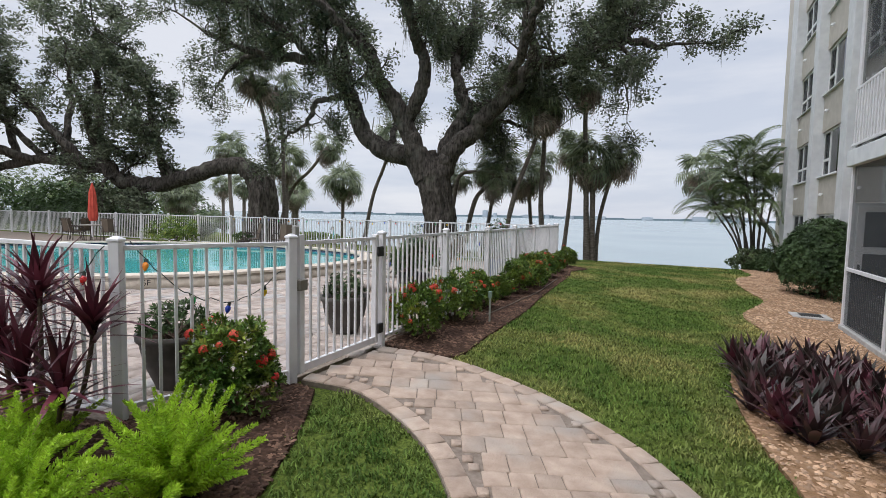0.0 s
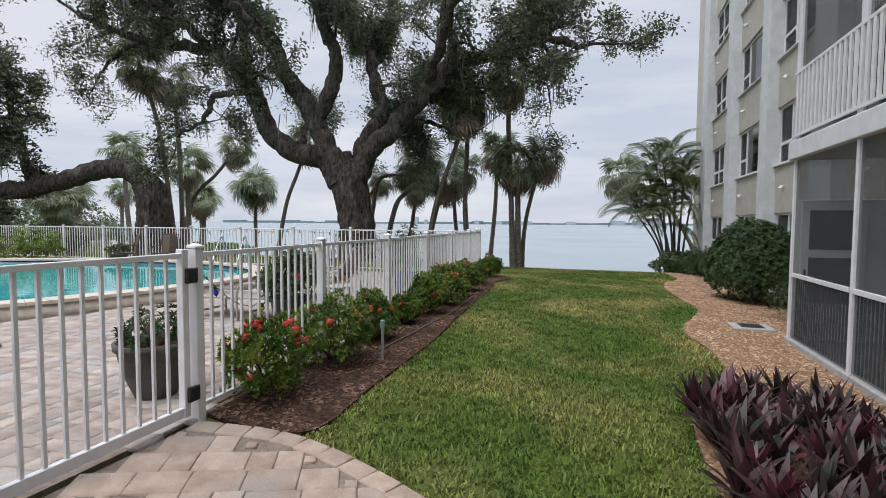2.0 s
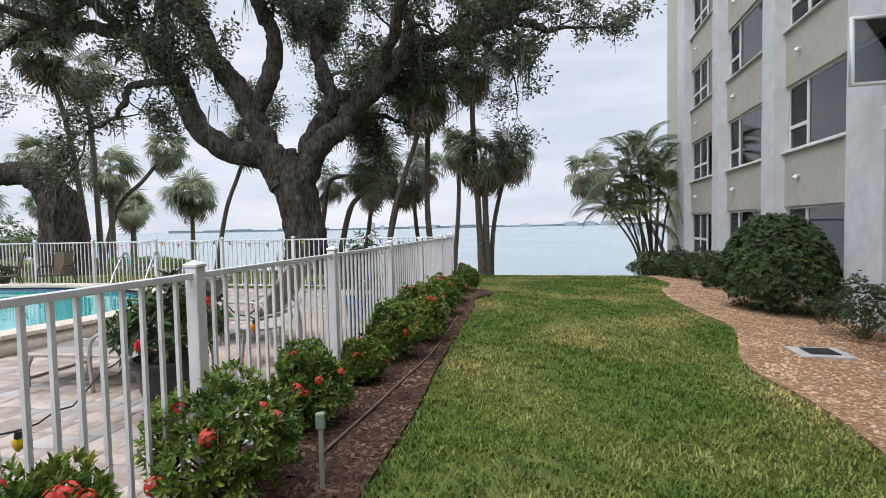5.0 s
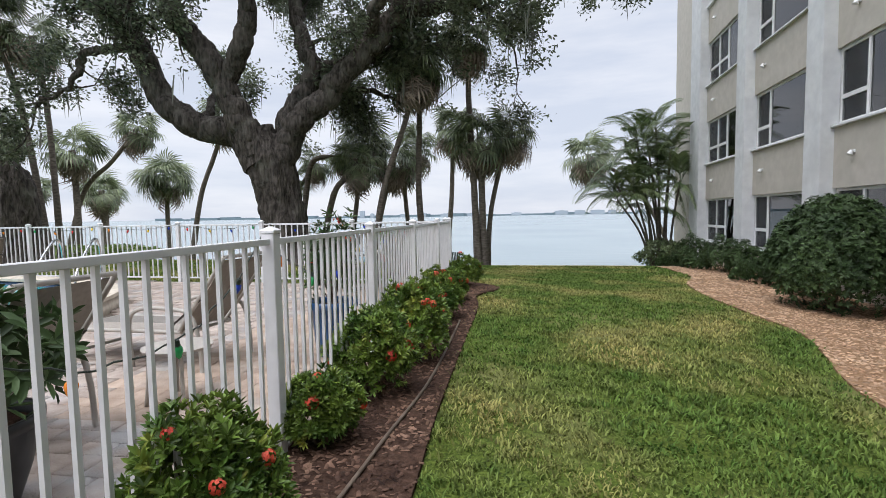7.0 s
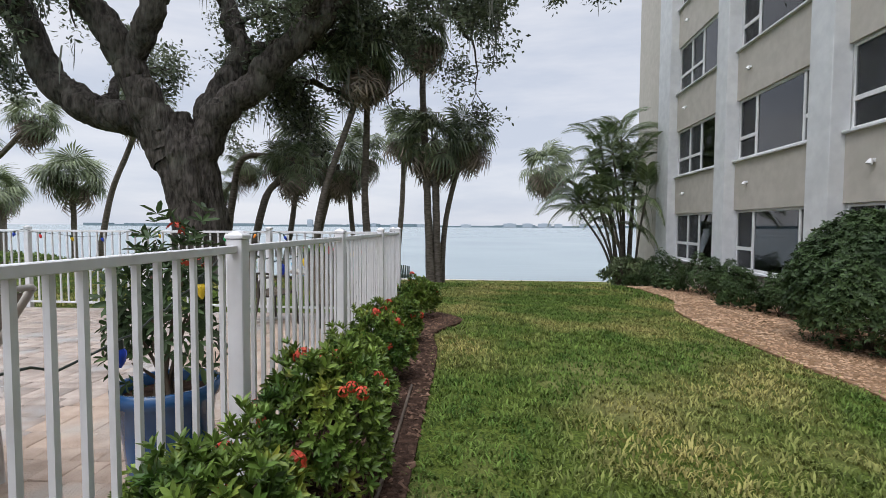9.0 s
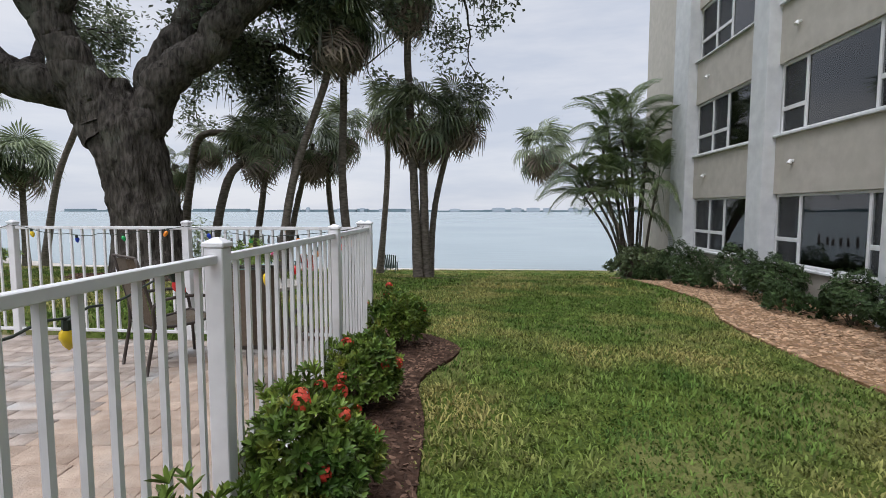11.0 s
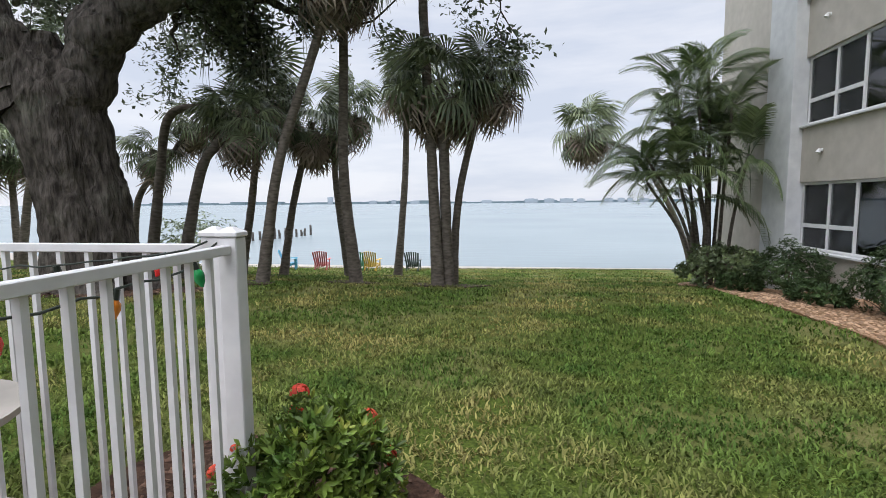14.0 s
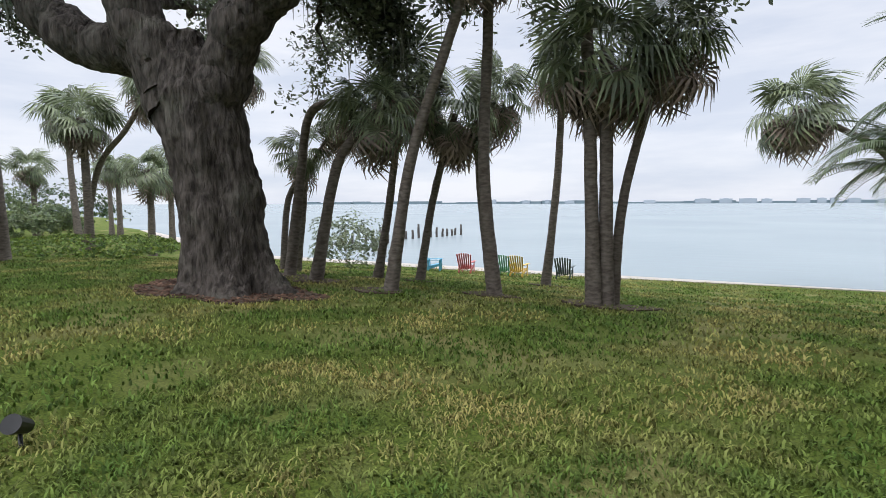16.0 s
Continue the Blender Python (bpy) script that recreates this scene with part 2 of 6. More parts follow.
M["blue_glaze"] = material("blue_glazed_pot", (0.014, 0.055, 0.15), (0.028, 0.095, 0.23), 5, 0.18)
M["grey_pot"] = material("grey_brown_planter", (0.05, 0.043, 0.037), (0.095, 0.085, 0.074), 8, 0.8, bump=0.2)
M["reddish_wood"] = material("reddish_wood", (0.42, 0.05, 0.03), (0.55, 0.08, 0.05), 6, 0.85)
M["wire"] = material("dark_green_wire", (0.012, 0.02, 0.014), (0.02, 0.03, 0.02), 10, 0.5)
M["black"] = material("black_plastic", (0.012, 0.012, 0.013), (0.025, 0.025, 0.026), 10, 0.4)
M["hose"] = material("brown_hose", (0.1, 0.07, 0.05), (0.15, 0.11, 0.08), 10, 0.7)
M["concrete"] = material("concrete", (0.33, 0.32, 0.3), (0.43, 0.42, 0.4), 9, 0.9, bump=0.3)
M["pile"] = material("weathered_pile", (0.05, 0.045, 0.04), (0.1, 0.09, 0.08), 6, 0.9)
# haze over the bay is mixed into these two pale blue colours
M["hazed_land"] = material("hazed_shore", (0.16, 0.22, 0.25), (0.2, 0.26, 0.29), 0.02, 1.0, spec=0)
M["hazed_house"] = material("far_building", (0.34, 0.39, 0.44), (0.4, 0.45, 0.5), 0.05, 1.0, spec=0)


def plain(name, c, rough=0.5, metal=0.0):
    return material(name, tuple(v * 0.88 for v in c), tuple(min(1, v * 1.1) for v in c), 12, rough, metal)


# ---- building helpers ----
def ground_z(x, y):
    """Height of the land: a lawn that tips a little towards the house and falls to the beach."""
    x, y = np.asarray(x, float), np.asarray(y, float)
    back = 0.25 * np.clip(-x - 4, 0, 8) * np.clip((36 - y) / 10, 0, 1) + 0.45 * np.clip(-x - 30, 0, 200)
    ye = y - back
    tilt = 0.06 * (np.clip(x, -3.2, 4) + 2.8) + 0.03
    fade = np.clip((24 - ye) / 9, 0, 1)
    drop = np.interp(ye, [-60, 15, 18.5, 23, 26, 29, 33, 36, 40, 44, 50, 70, 400], [0, 0, 0.2, 0.47, 0.8, 1.15, 1.65, 1.95, 2.2, 2.55, 3.2, 4, 6])
    return -tilt * fade - drop


def gz(x, y):
    return float(ground_z(x, y))


def part(name, bm, mat, parent=None, label=""):
    """Link a bmesh (or a mesh) as one mesh object under parent."""
    if isinstance(bm, bpy.types.Mesh):
        me = bm
    else:
        me = bpy.data.meshes.new(name)
        bm.to_mesh(me)
        bm.free()
    if mat and not me.materials:
        me.materials.append(M[mat] if isinstance(mat, str) else mat)
    ob = new(name, me)
    if parent:
        ob.parent = parent
    if label:
        tagged(ob, label)
    return ob


def thing(name, label, category, at=(0, 0, 0), rz=0.0, group="", kind=""):
    ob = new(name)
    ob.matrix_world = pose(*at, 0, 0, rz)
    return tagged(ob, label, category, group, kind)


def box(bm, c, s, rot=None, bevel=0.0):
    """A box of size s about c, bevelled; rot: a Matrix or Euler degrees."""
    m = Matrix.Translation(c)
    if rot is not None:
        m = m @ (rot if isinstance(rot, Matrix) else pose(0, 0, 0, *rot))
    g = bmesh.ops.create_cube(bm, size=1.0, matrix=m @ Matrix.Diagonal((*s, 1)))
    if bevel:
        es = list({e for v in g["verts"] for e in v.link_edges})
        bmesh.ops.bevel(bm, geom=es, offset=bevel, segments=1, affect="EDGES")
    return bm


def span(bm, x0, x1, y0, y1, z0, z1, bevel=0.0):
    return box(bm, ((x0 + x1) / 2, (y0 + y1) / 2, (z0 + z1) / 2), (abs(x1 - x0), abs(y1 - y0), abs(z1 - z0)), None, bevel)


def raw_mesh(name, V, F, smooth=False):
    V, F = np.asarray(V, np.float32), np.asarray(F, np.int32)
    me = bpy.data.meshes.new(name)
    me.vertices.add(len(V))
    me.vertices.foreach_set("co", V.ravel())
    m, k = F.shape
    me.loops.add(m * k)
    me.loops.foreach_set("vertex_index", F.ravel())
    me.polygons.add(m)
    me.polygons.foreach_set("loop_start", np.arange(0, m * k, k, dtype=np.int32))
    if smooth:
        me.polygons.foreach_set("use_smooth", np.ones(m, bool))
    me.update(calc_edges=True)
    return me


def smooth(me):
    me.polygons.foreach_set("use_smooth", np.ones(len(me.polygons), bool))
    return me


def scattered(name, V, F, pos, R, s):
    """One mesh of many copies of a small template at positions, rotations and sizes."""
    V, F = np.asarray(V, float), np.asarray(F, int)
    s = np.asarray(s, float)
    s = s[:, None, None] if s.ndim == 1 else s[:, None, :]
    P = np.einsum("nij,nkj->nki", R, V[None] * s) + np.asarray(pos)[:, None, :]
    n = len(P)
    Fa = (F[None] + (np.arange(n) * len(V))[:, None, None]).reshape(-1, F.shape[1])
    return raw_mesh(name, P.reshape(-1, 3), Fa)


def turns(rng, n, tilt=math.pi):
    """Random rotations: a spin about z, then a tilt up to the given angle, then a spin."""
    a, b, c = rng.uniform(0, 2 * math.pi, n), rng.uniform(0, tilt, n), rng.uniform(0, 2 * math.pi, n)
    return rot_z(a) @ rot_y(b) @ rot_z(c)


def rot_z(a):
    a = np.asarray(a, float)
    c, s, o, i = np.cos(a), np.sin(a), np.zeros_like(a), np.ones_like(a)
    return np.stack([np.stack([c, -s, o], -1), np.stack([s, c, o], -1), np.stack([o, o, i], -1)], -2)


def rot_y(a):
    a = np.asarray(a, float)
    c, s, o, i = np.cos(a), np.sin(a), np.zeros_like(a), np.ones_like(a)
    return np.stack([np.stack([c, o, s], -1), np.stack([o, i, o], -1), np.stack([-s, o, c], -1)], -2)


def rot_x(a):
    a = np.asarray(a, float)
    c, s, o, i = np.cos(a), np.sin(a), np.zeros_like(a), np.ones_like(a)
    return np.stack([np.stack([i, o, o], -1), np.stack([o, c, -s], -1), np.stack([o, s, c], -1)], -2)


def curve(points, n):
    """A smooth line through the points."""
    P = np.asarray(points, float)
    if len(P) == 2:
        return P[0] + np.linspace(0, 1, n)[:, None] * (P[1] - P[0])
    A = np.vstack([2 * P[0] - P[1], P, 2 * P[-1] - P[-2]])
    out = []
    for u in np.linspace(0, len(P) - 1, n):
        i = min(int(u), len(P) - 2)
        f = u - i
        a, b, c, d = A[i:i + 4]
        out.append(0.5 * (2 * b + (c - a) * f + (2 * a - 5 * b + 4 * c - d) * f * f + (3 * b - a - 3 * c + d) * f ** 3))
    return np.array(out)


def tube(path, radii, seg=8, wobble=0.0, rng=None):
    """Vertices and quads of a tapered tube along a path, closed by a point at both ends."""
    P = np.asarray(path, float)
    n = len(P)
    r = np.broadcast_to(np.asarray(radii, float), (n,)) if np.ndim(radii) == 0 else np.interp(np.linspace(0, 1, n), np.linspace(0, 1, len(radii)), radii)
    T = np.gradient(P, axis=0)
    T /= np.linalg.norm(T, axis=1, keepdims=True) + 1e-9
    up = np.array([0, 0, 1.0]) if abs(T[0, 2]) < 0.9 else np.array([1.0, 0, 0])
    rings = []
    ang = np.linspace(0, 2 * math.pi, seg, endpoint=False)
    for i in range(n):
        u = up - T[i] * (up @ T[i])
        u /= np.linalg.norm(u) + 1e-9
        up = u
        v = np.cross(T[i], u)
        rr = r[i] * (1 + (rng.uniform(-wobble, wobble, seg) if wobble else 0))
        rings.append(P[i] + (np.cos(ang) * rr)[:, None] * u + (np.sin(ang) * rr)[:, None] * v)
    V = np.vstack(rings)
    F = []
    for i in range(n - 1):
        for k in range(seg):
            k2 = (k + 1) % seg
            F.append((i * seg + k, i * seg + k2, (i + 1) * seg + k2, (i + 1) * seg + k))
    for e in (0, n - 1):
        o = e * seg
        for k in range(0, seg - 2, 2):
            F.append((o, o + k + 1, o + k + 2, o + (k + 3) % seg if k + 3 <= seg else o))
    return V, np.array([f for f in F if len(set(f)) == 4])


class Pile:
    """Gathers tubes and other quads into one mesh."""

    def __init__(self):
        self.v, self.f, self.n = [], [], 0

    def add(self, VF):
        V, F = VF
        self.v.append(np.asarray(V, float))
        self.f.append(np.asarray(F, int) + self.n)
        self.n += len(V)

    def mesh(self, name, smooth=True):
        return raw_mesh(name, np.vstack(self.v), np.vstack(self.f), smooth)


def rod(name, a, b, r, mat, parent=None, seg=8, label=""):
    return part(name, raw_mesh(name, *tube([a, b], r, seg), True), mat, parent, label)


def pipe(name, pts, r, mat, parent=None, n=24, seg=8, label=""):
    return part(name, raw_mesh(name, *tube(curve(pts, n), r, seg), True), mat, parent, label)


def inside(px, py, poly):
    """Which points lie in the polygon."""
    px, py = np.asarray(px, float), np.asarray(py, float)
    hit = np.zeros(px.shape, bool)
    q = np.asarray(poly, float)
    for (x0, y0), (x1, y1) in zip(q, np.roll(q, -1, axis=0)):
        if y0 != y1:
            hit ^= ((y0 > py) != (y1 > py)) & (px < (x1 - x0) * (py - y0) / (y1 - y0) + x0)
    return hit


def loop(points, n):
    """A smooth closed outline."""
    P = np.asarray(points, float)
    Q = np.vstack([P[-2:], P, P[:3]])
    out = []
    for u in np.linspace(0, len(P), n, endpoint=False):
        i = int(u)
        f = u - i
        a, b, c, d = Q[i + 1:i + 5]
        out.append(0.5 * (2 * b + (c - a) * f + (2 * a - 5 * b + 4 * c - d) * f * f + (3 * b - a - 3 * c + d) * f ** 3))
    return np.array(out)


def sheet(name, outline, lift, mat, step=0.3, holes=(), flat=None, skirt=0.12):
    """A sheet over the ground inside an outline, with a skirt that closes its edge."""
    from mathutils.geometry import delaunay_2d_cdt
    rings = [np.asarray(outline, float)] + [np.asarray(h, float) for h in holes]
    pts, edges = [], []
    for q in rings:
        o = len(pts)
        pts += [Vector(p) for p in q]
        edges += [(o + i, o + (i + 1) % len(q)) for i in range(len(q))]
    q = rings[0]
    gx, gy = np.meshgrid(np.arange(q[:, 0].min(), q[:, 0].max(), step) + 0.013, np.arange(q[:, 1].min(), q[:, 1].max(), step) + 0.017)
    gx, gy = gx.ravel(), gy.ravel()
    ok = inside(gx, gy, q)
    for h in rings[1:]:
        ok &= ~inside(gx, gy, h)
    pts += [Vector((x, y)) for x, y in zip(gx[ok], gy[ok])]
    vs, _, fs, *_ = delaunay_2d_cdt(pts, edges, [], 1, 1e-5)
    co = np.array([(v.x, v.y) for v in vs])
    cen = np.array([co[list(f)].mean(axis=0) for f in fs])
    keep = np.ones(len(fs), bool)
    for h in rings[1:]:
        keep &= ~inside(cen[:, 0], cen[:, 1], h)
    z = (ground_z(co[:, 0], co[:, 1]) if flat is None else np.full(len(co), flat)) + lift
    V = np.column_stack([co, z])
    bm = bmesh.new()
    bv = [bm.verts.new(v) for v in V]
    for f, k in zip(fs, keep):
        if k:
            bm.faces.new([bv[i] for i in f])
    bmesh.ops.recalc_face_normals(bm, faces=bm.faces)
    if sum(f.normal.z for f in bm.faces) < 0:
        bmesh.ops.reverse_faces(bm, faces=bm.faces)
    rim = [e for e in bm.edges if e.is_boundary]
    ex = bmesh.ops.extrude_edge_only(bm, edges=rim)
    for g in ex["geom"]:
        if isinstance(g, bmesh.types.BMVert):
            g.co.z -= skirt
    bmesh.ops.delete(bm, geom=[v for v in bm.verts if not v.link_faces], context="VERTS")
    return part(name, bm, mat)

# ---- ground, sea, far shore ----
def lines(lo, hi, step, far):
    a = np.arange(lo, hi + 1e-6, step)
    g = np.array([step * 2.2 ** k for k in range(1, 20)]).cumsum()
    g = g[g < far]
    return np.concatenate([lo - g[::-1], a, hi + g])


gx, gy = lines(-46, 12, 0.5, 3500), lines(-12, 62, 0.5, 3500)
GX, GY = np.meshgrid(gx, gy)
GZ = ground_z(GX, GY)
GZ = GZ + 0.012 * np.sin(GX * 1.7 + 0.6 * np.sin(GY)) * np.sin(GY * 1.3) - 0.02
nx = len(gx)
idx = np.arange(GX.size).reshape(GX.shape)
GF = np.stack([idx[:-1, :-1], idx[:-1, 1:], idx[1:, 1:], idx[1:, :-1]], -1).reshape(-1, 4)
ground = part("ground", raw_mesh("ground", np.column_stack([GX.ravel(), GY.ravel(), GZ.ravel()]), GF, True), "lawn")
tagged(ground, "mown green lawn with yellowed patches sloping to the beach", "lawn", kind="structure")

bm = bmesh.new()
span(bm, -3000, 3000, 39.0, 2500, -8, -2.3)
sea = part("water", bm, "sea")
tagged(sea, "calm grey-blue bay water with small ripples", "water", kind="structure")

shore_line = [(-70, 60.5), (-40, 45.5), (-30, 41.3), (-18, 40.8), (-8, 41.2), (2, 42.3), (14, 43.2), (40, 44)]
sc = curve([(x, y, 0) for x, y in shore_line], 60)[:, :2]
beach = sheet("sand", np.vstack([sc + (0, 2.0), sc[::-1] + (0, -2.2)]), 0.012, "sand", 0.9, skirt=0.3)
tagged(beach, "narrow strip of pale wet sand by the water", "beach", kind="structure")

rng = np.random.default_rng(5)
# plain blocks for the wooded shore; their haze is only painted on
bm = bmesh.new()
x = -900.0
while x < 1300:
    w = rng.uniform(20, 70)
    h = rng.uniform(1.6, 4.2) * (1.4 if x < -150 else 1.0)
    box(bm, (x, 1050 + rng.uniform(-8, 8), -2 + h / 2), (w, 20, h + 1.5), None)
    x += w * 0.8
far = part("backdrop", bm, "hazed_land")
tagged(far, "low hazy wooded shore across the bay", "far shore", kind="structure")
for k, (bx, bw, bh) in enumerate([(-395, 10, 17), (-372, 7, 9), (-300, 16, 6), (-255, 9, 7), (-60, 20, 5), (30, 26, 8), (66, 20, 8), (100, 26, 8), (128, 15, 7), (180, 18, 7.5), (205, 12, 8), (222, 10, 8), (248, 16, 7), (290, 22, 6), (340, 30, 6), (-150, 24, 5.5), (-210, 18, 5)]):
    b = thing("far_building", "pale hazy apartment block on the far shore", "building", (bx, 1030, -2), group="buildings across the bay")
    bm = bmesh.new()
    span(bm, -bw / 2, bw / 2, 0, 8, 0, bh * 0.75 + 2)
    span(bm, -bw / 5, bw / 5, 1, 7, bh * 0.75 + 2, bh * 0.75 + 2.6)
    part("wall", bm, "hazed_house", b)

# ---- planting beds and gravel ----
FX = lambda y: -3.0 - 0.0235 * (y - 4) - 0.0195 * np.maximum(np.asarray(y, float) - 8.28, 0)
bed = [(-2.95, 4.78), (-2.2, 4.86), (-2.2, 5.9), (-2.24, 7.8), (-2.36, 9.2), (-2.5, 11.5), (-2.6, 13.2), (-2.74, 14.1), (-2.48, 14.9), (-2.5, 15.35), (-2.85, 15.75), (-3.5, 16.1), (-4.1, 16.0), (-4.4, 15.6), (-4.3, 15.16), (-3.5, 15.12)] + [(FX(y) - 0.1, y) for y in (14, 12, 10, 8, 6, 5)]
bed_loop = loop(bed, 110)
mulch_bed = sheet("mulch_bed", bed_loop, 0.012, "mulch", 0.2)
tagged(mulch_bed, "dark wood mulch bed along the white fence", "mulch bed", kind="structure")
bed2 = [(-3.05, 3.3), (-2.78, 3.28), (-2.5, 2.85), (-2.3, 2.5), (-2.02, 1.9), (-1.85, 1.0), (-1.9, -0.5), (-3.5, -1.5), (-7, -1.2), (-7, 1.7), (-3.6, 2.0), (-3.3, 2.7)]
bed2_loop = np.array(bed2)
mulch_bed2 = sheet("mulch_bed", bed2_loop, 0.012, "mulch", 0.2)
tagged(mulch_bed2, "dark wood mulch bed beside the pool gate", "mulch bed", kind="structure")
oak_loop = np.array([(-10.9 + 2.1 * math.cos(a) * (1 + 0.14 * math.sin(3 * a) + 0.07 * math.sin(7 * a)), 22.0 + 1.35 * math.sin(a) * (1 + 0.15 * math.cos(2 * a) + 0.08 * math.sin(6 * a))) for a in np.linspace(0, 2 * math.pi, 40, endpoint=False)])
oak_bed = sheet("mulch_bed", oak_loop, 0.004, "litter", 0.3, skirt=0.05)
tagged(oak_bed, "bare earth and leaf litter round the oak", "mulch bed", kind="structure")
gravel_edge = [(1.0, -3), (1.0, 2), (0.8, 3.6), (0.62, 4.6), (0.55, 5.6), (0.62, 6.6), (0.88, 7.4), (1.2, 8.0), (1.28, 9.2), (1.1, 10.3), (1.2, 11.1), (1.55, 12.2), (1.75, 13.2), (1.62, 14.2), (1.5, 16), (1.72, 18.4), (2.3, 20.2), (2.3, 22), (2.2, 24), (2.6, 26.5), (2.4, 28.4), (3.2, 30), (4.5, 31.2)]
ge = curve([(a, b, 0) for a, b in gravel_edge], 90)[:, :2]
gravel_loop = np.vstack([ge, [(4.48, 30.0), (4.48, 10.3), (2.75, 10.3), (2.75, -3)]])
gravel = sheet("gravel_bed", gravel_loop, 0.012, "gravel", 0.3)
tagged(gravel, "tan stone chip bed along the building", "gravel bed", kind="structure")

# ---- pool and its deck ----
pool_out = loop([(-7.55, 9.0), (-7.45, 10.4), (-7.75, 11.6), (-8.7, 12.8), (-10.5, 13.6), (-13.2, 13.8), (-17, 12.9), (-20.5, 10.2), (-21, 6.6), (-18.5, 3.6), (-14.5, 3.1), (-11.2, 4.45), (-9.65, 5.25), (-8.4, 6.5), (-7.9, 7.6)], 120)
cen = pool_out.mean(axis=0)


def shrink(poly, d):
    t = np.roll(poly, -1, 0) - np.roll(poly, 1, 0)
    nrm = np.column_stack([-t[:, 1], t[:, 0]])
    nrm /= np.linalg.norm(nrm, axis=1, keepdims=True)
    side = np.sign(np.sum((cen - poly) * nrm, axis=1)).sum()
    return poly + nrm * d * (1 if side > 0 else -1)


pool = thing("swimming_pool", "curved outdoor pool with turquoise water and raised tan coping", "pool", (0, 0, 0))


def ring(name, outer, inner, z0, z1, mat, parent):
    n = len(outer)
    V = np.vstack([np.column_stack([p, np.full(n, z)]) for p, z in ((outer, z0), (outer, z1), (inner, z1), (inner, z0))])
    F = []
    for j in range(4):
        for i in range(n):
            i2 = (i + 1) % n
            F.append((j * n + i, j * n + i2, ((j + 1) % 4) * n + i2, ((j + 1) % 4) * n + i))
    return part(name, raw_mesh(name, V, F), mat, parent)


ring("beam", pool_out, shrink(pool_out, 0.36), -0.1, 0.21, "coping", pool)
ring("tile_band", shrink(pool_out, 0.362), shrink(pool_out, 0.40), -0.1, 0.2, "pool_tile", pool)
# coping stones round the rim
co_o, co_i = shrink(pool_out, -0.03), shrink(pool_out, 0.42)
for i in range(0, 120, 2):
    j = (i + 2) % 120
    a, b, c, d = [np.array(p) for p in (co_o[i], co_o[j], co_i[j], co_i[i])]
    m = (a + b + c + d) / 4
    bm = bmesh.new()
    lo = [bm.verts.new((*(m + (p - m) * 0.985), 0.212)) for p in (a, b, c, d)]
    hi = [bm.verts.new((*(m + (p - m) * 0.965), 0.262)) for p in (a, b, c, d)]
    bm.faces.new(hi)
    for k in range(4):
        bm.faces.new((lo[k], lo[(k + 1) % 4], hi[(k + 1) % 4], hi[k]))
    bmesh.ops.recalc_face_normals(bm, faces=bm.faces)
    part("coping_stone", bm, "coping", pool)
inner = shrink(pool_out, 0.39)
bm = bmesh.new()
bm.faces.new([bm.verts.new((*p, 0.13)) for p in inner])
bmesh.ops.recalc_face_normals(bm, faces=bm.faces)
if bm.faces[:][0].normal.z < 0:
    bmesh.ops.reverse_faces(bm, faces=bm.faces)
part("pool_water", bm, "pool_water", pool, "still turquoise water")

deck_out = [(-42, 0.6), (-12, 1.55), (-3.55, 2.02), (-3.07, 3.3)] + [(FX(y) - 0.03, y) for y in (4.7, 8, 12, 15.05)] + [(-12, 15.1), (-42, 15.2)]
deck = sheet("deck", np.array(deck_out), 0.0, "joint", 1.2, holes=[shrink(pool_out, 0.2)], flat=0.0)
tagged(deck, "tan paver pool deck", "deck", kind="structure")

# ---- building ----
bld = thing("apartment_building", "white and beige stuccoed apartment block with screened balconies", "building", (0, 0, 0))
ROOF = 17.6
# solid core, no rooms; its grey paints the dimness seen through the glass
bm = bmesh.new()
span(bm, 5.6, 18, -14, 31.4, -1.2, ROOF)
part("wall", bm, "inside", bld, "solid block behind the windows, painted dark grey as room dimness")
bm = bmesh.new()
span(bm, 4.2, 18.2, -14.2, 31.6, ROOF, ROOF + 0.35)
part("roof", bm, "roof", bld)
bm = bmesh.new()
span(bm, 4.52, 5.6, 27.4, 31.5, -1.3, ROOF - 0.01)
part("end_wall", bm, "beige_stucco", bld, "cream stucco end wall")
for y0, y1 in ((26.2, 27.4), (21.87, 22.52), (17.72, 18.4), (13.5, 14.6), (9.9, 10.58)):
    bm = bmesh.new()
    span(bm, 4.08, 5.58, y0, y1, -1.2, ROOF - 0.004, 0.012)
    part("pilaster", bm, "white_stucco", bld, "white stucco pilaster")
SILL, HEAD, STOREY = 0.22, 1.78, 2.87


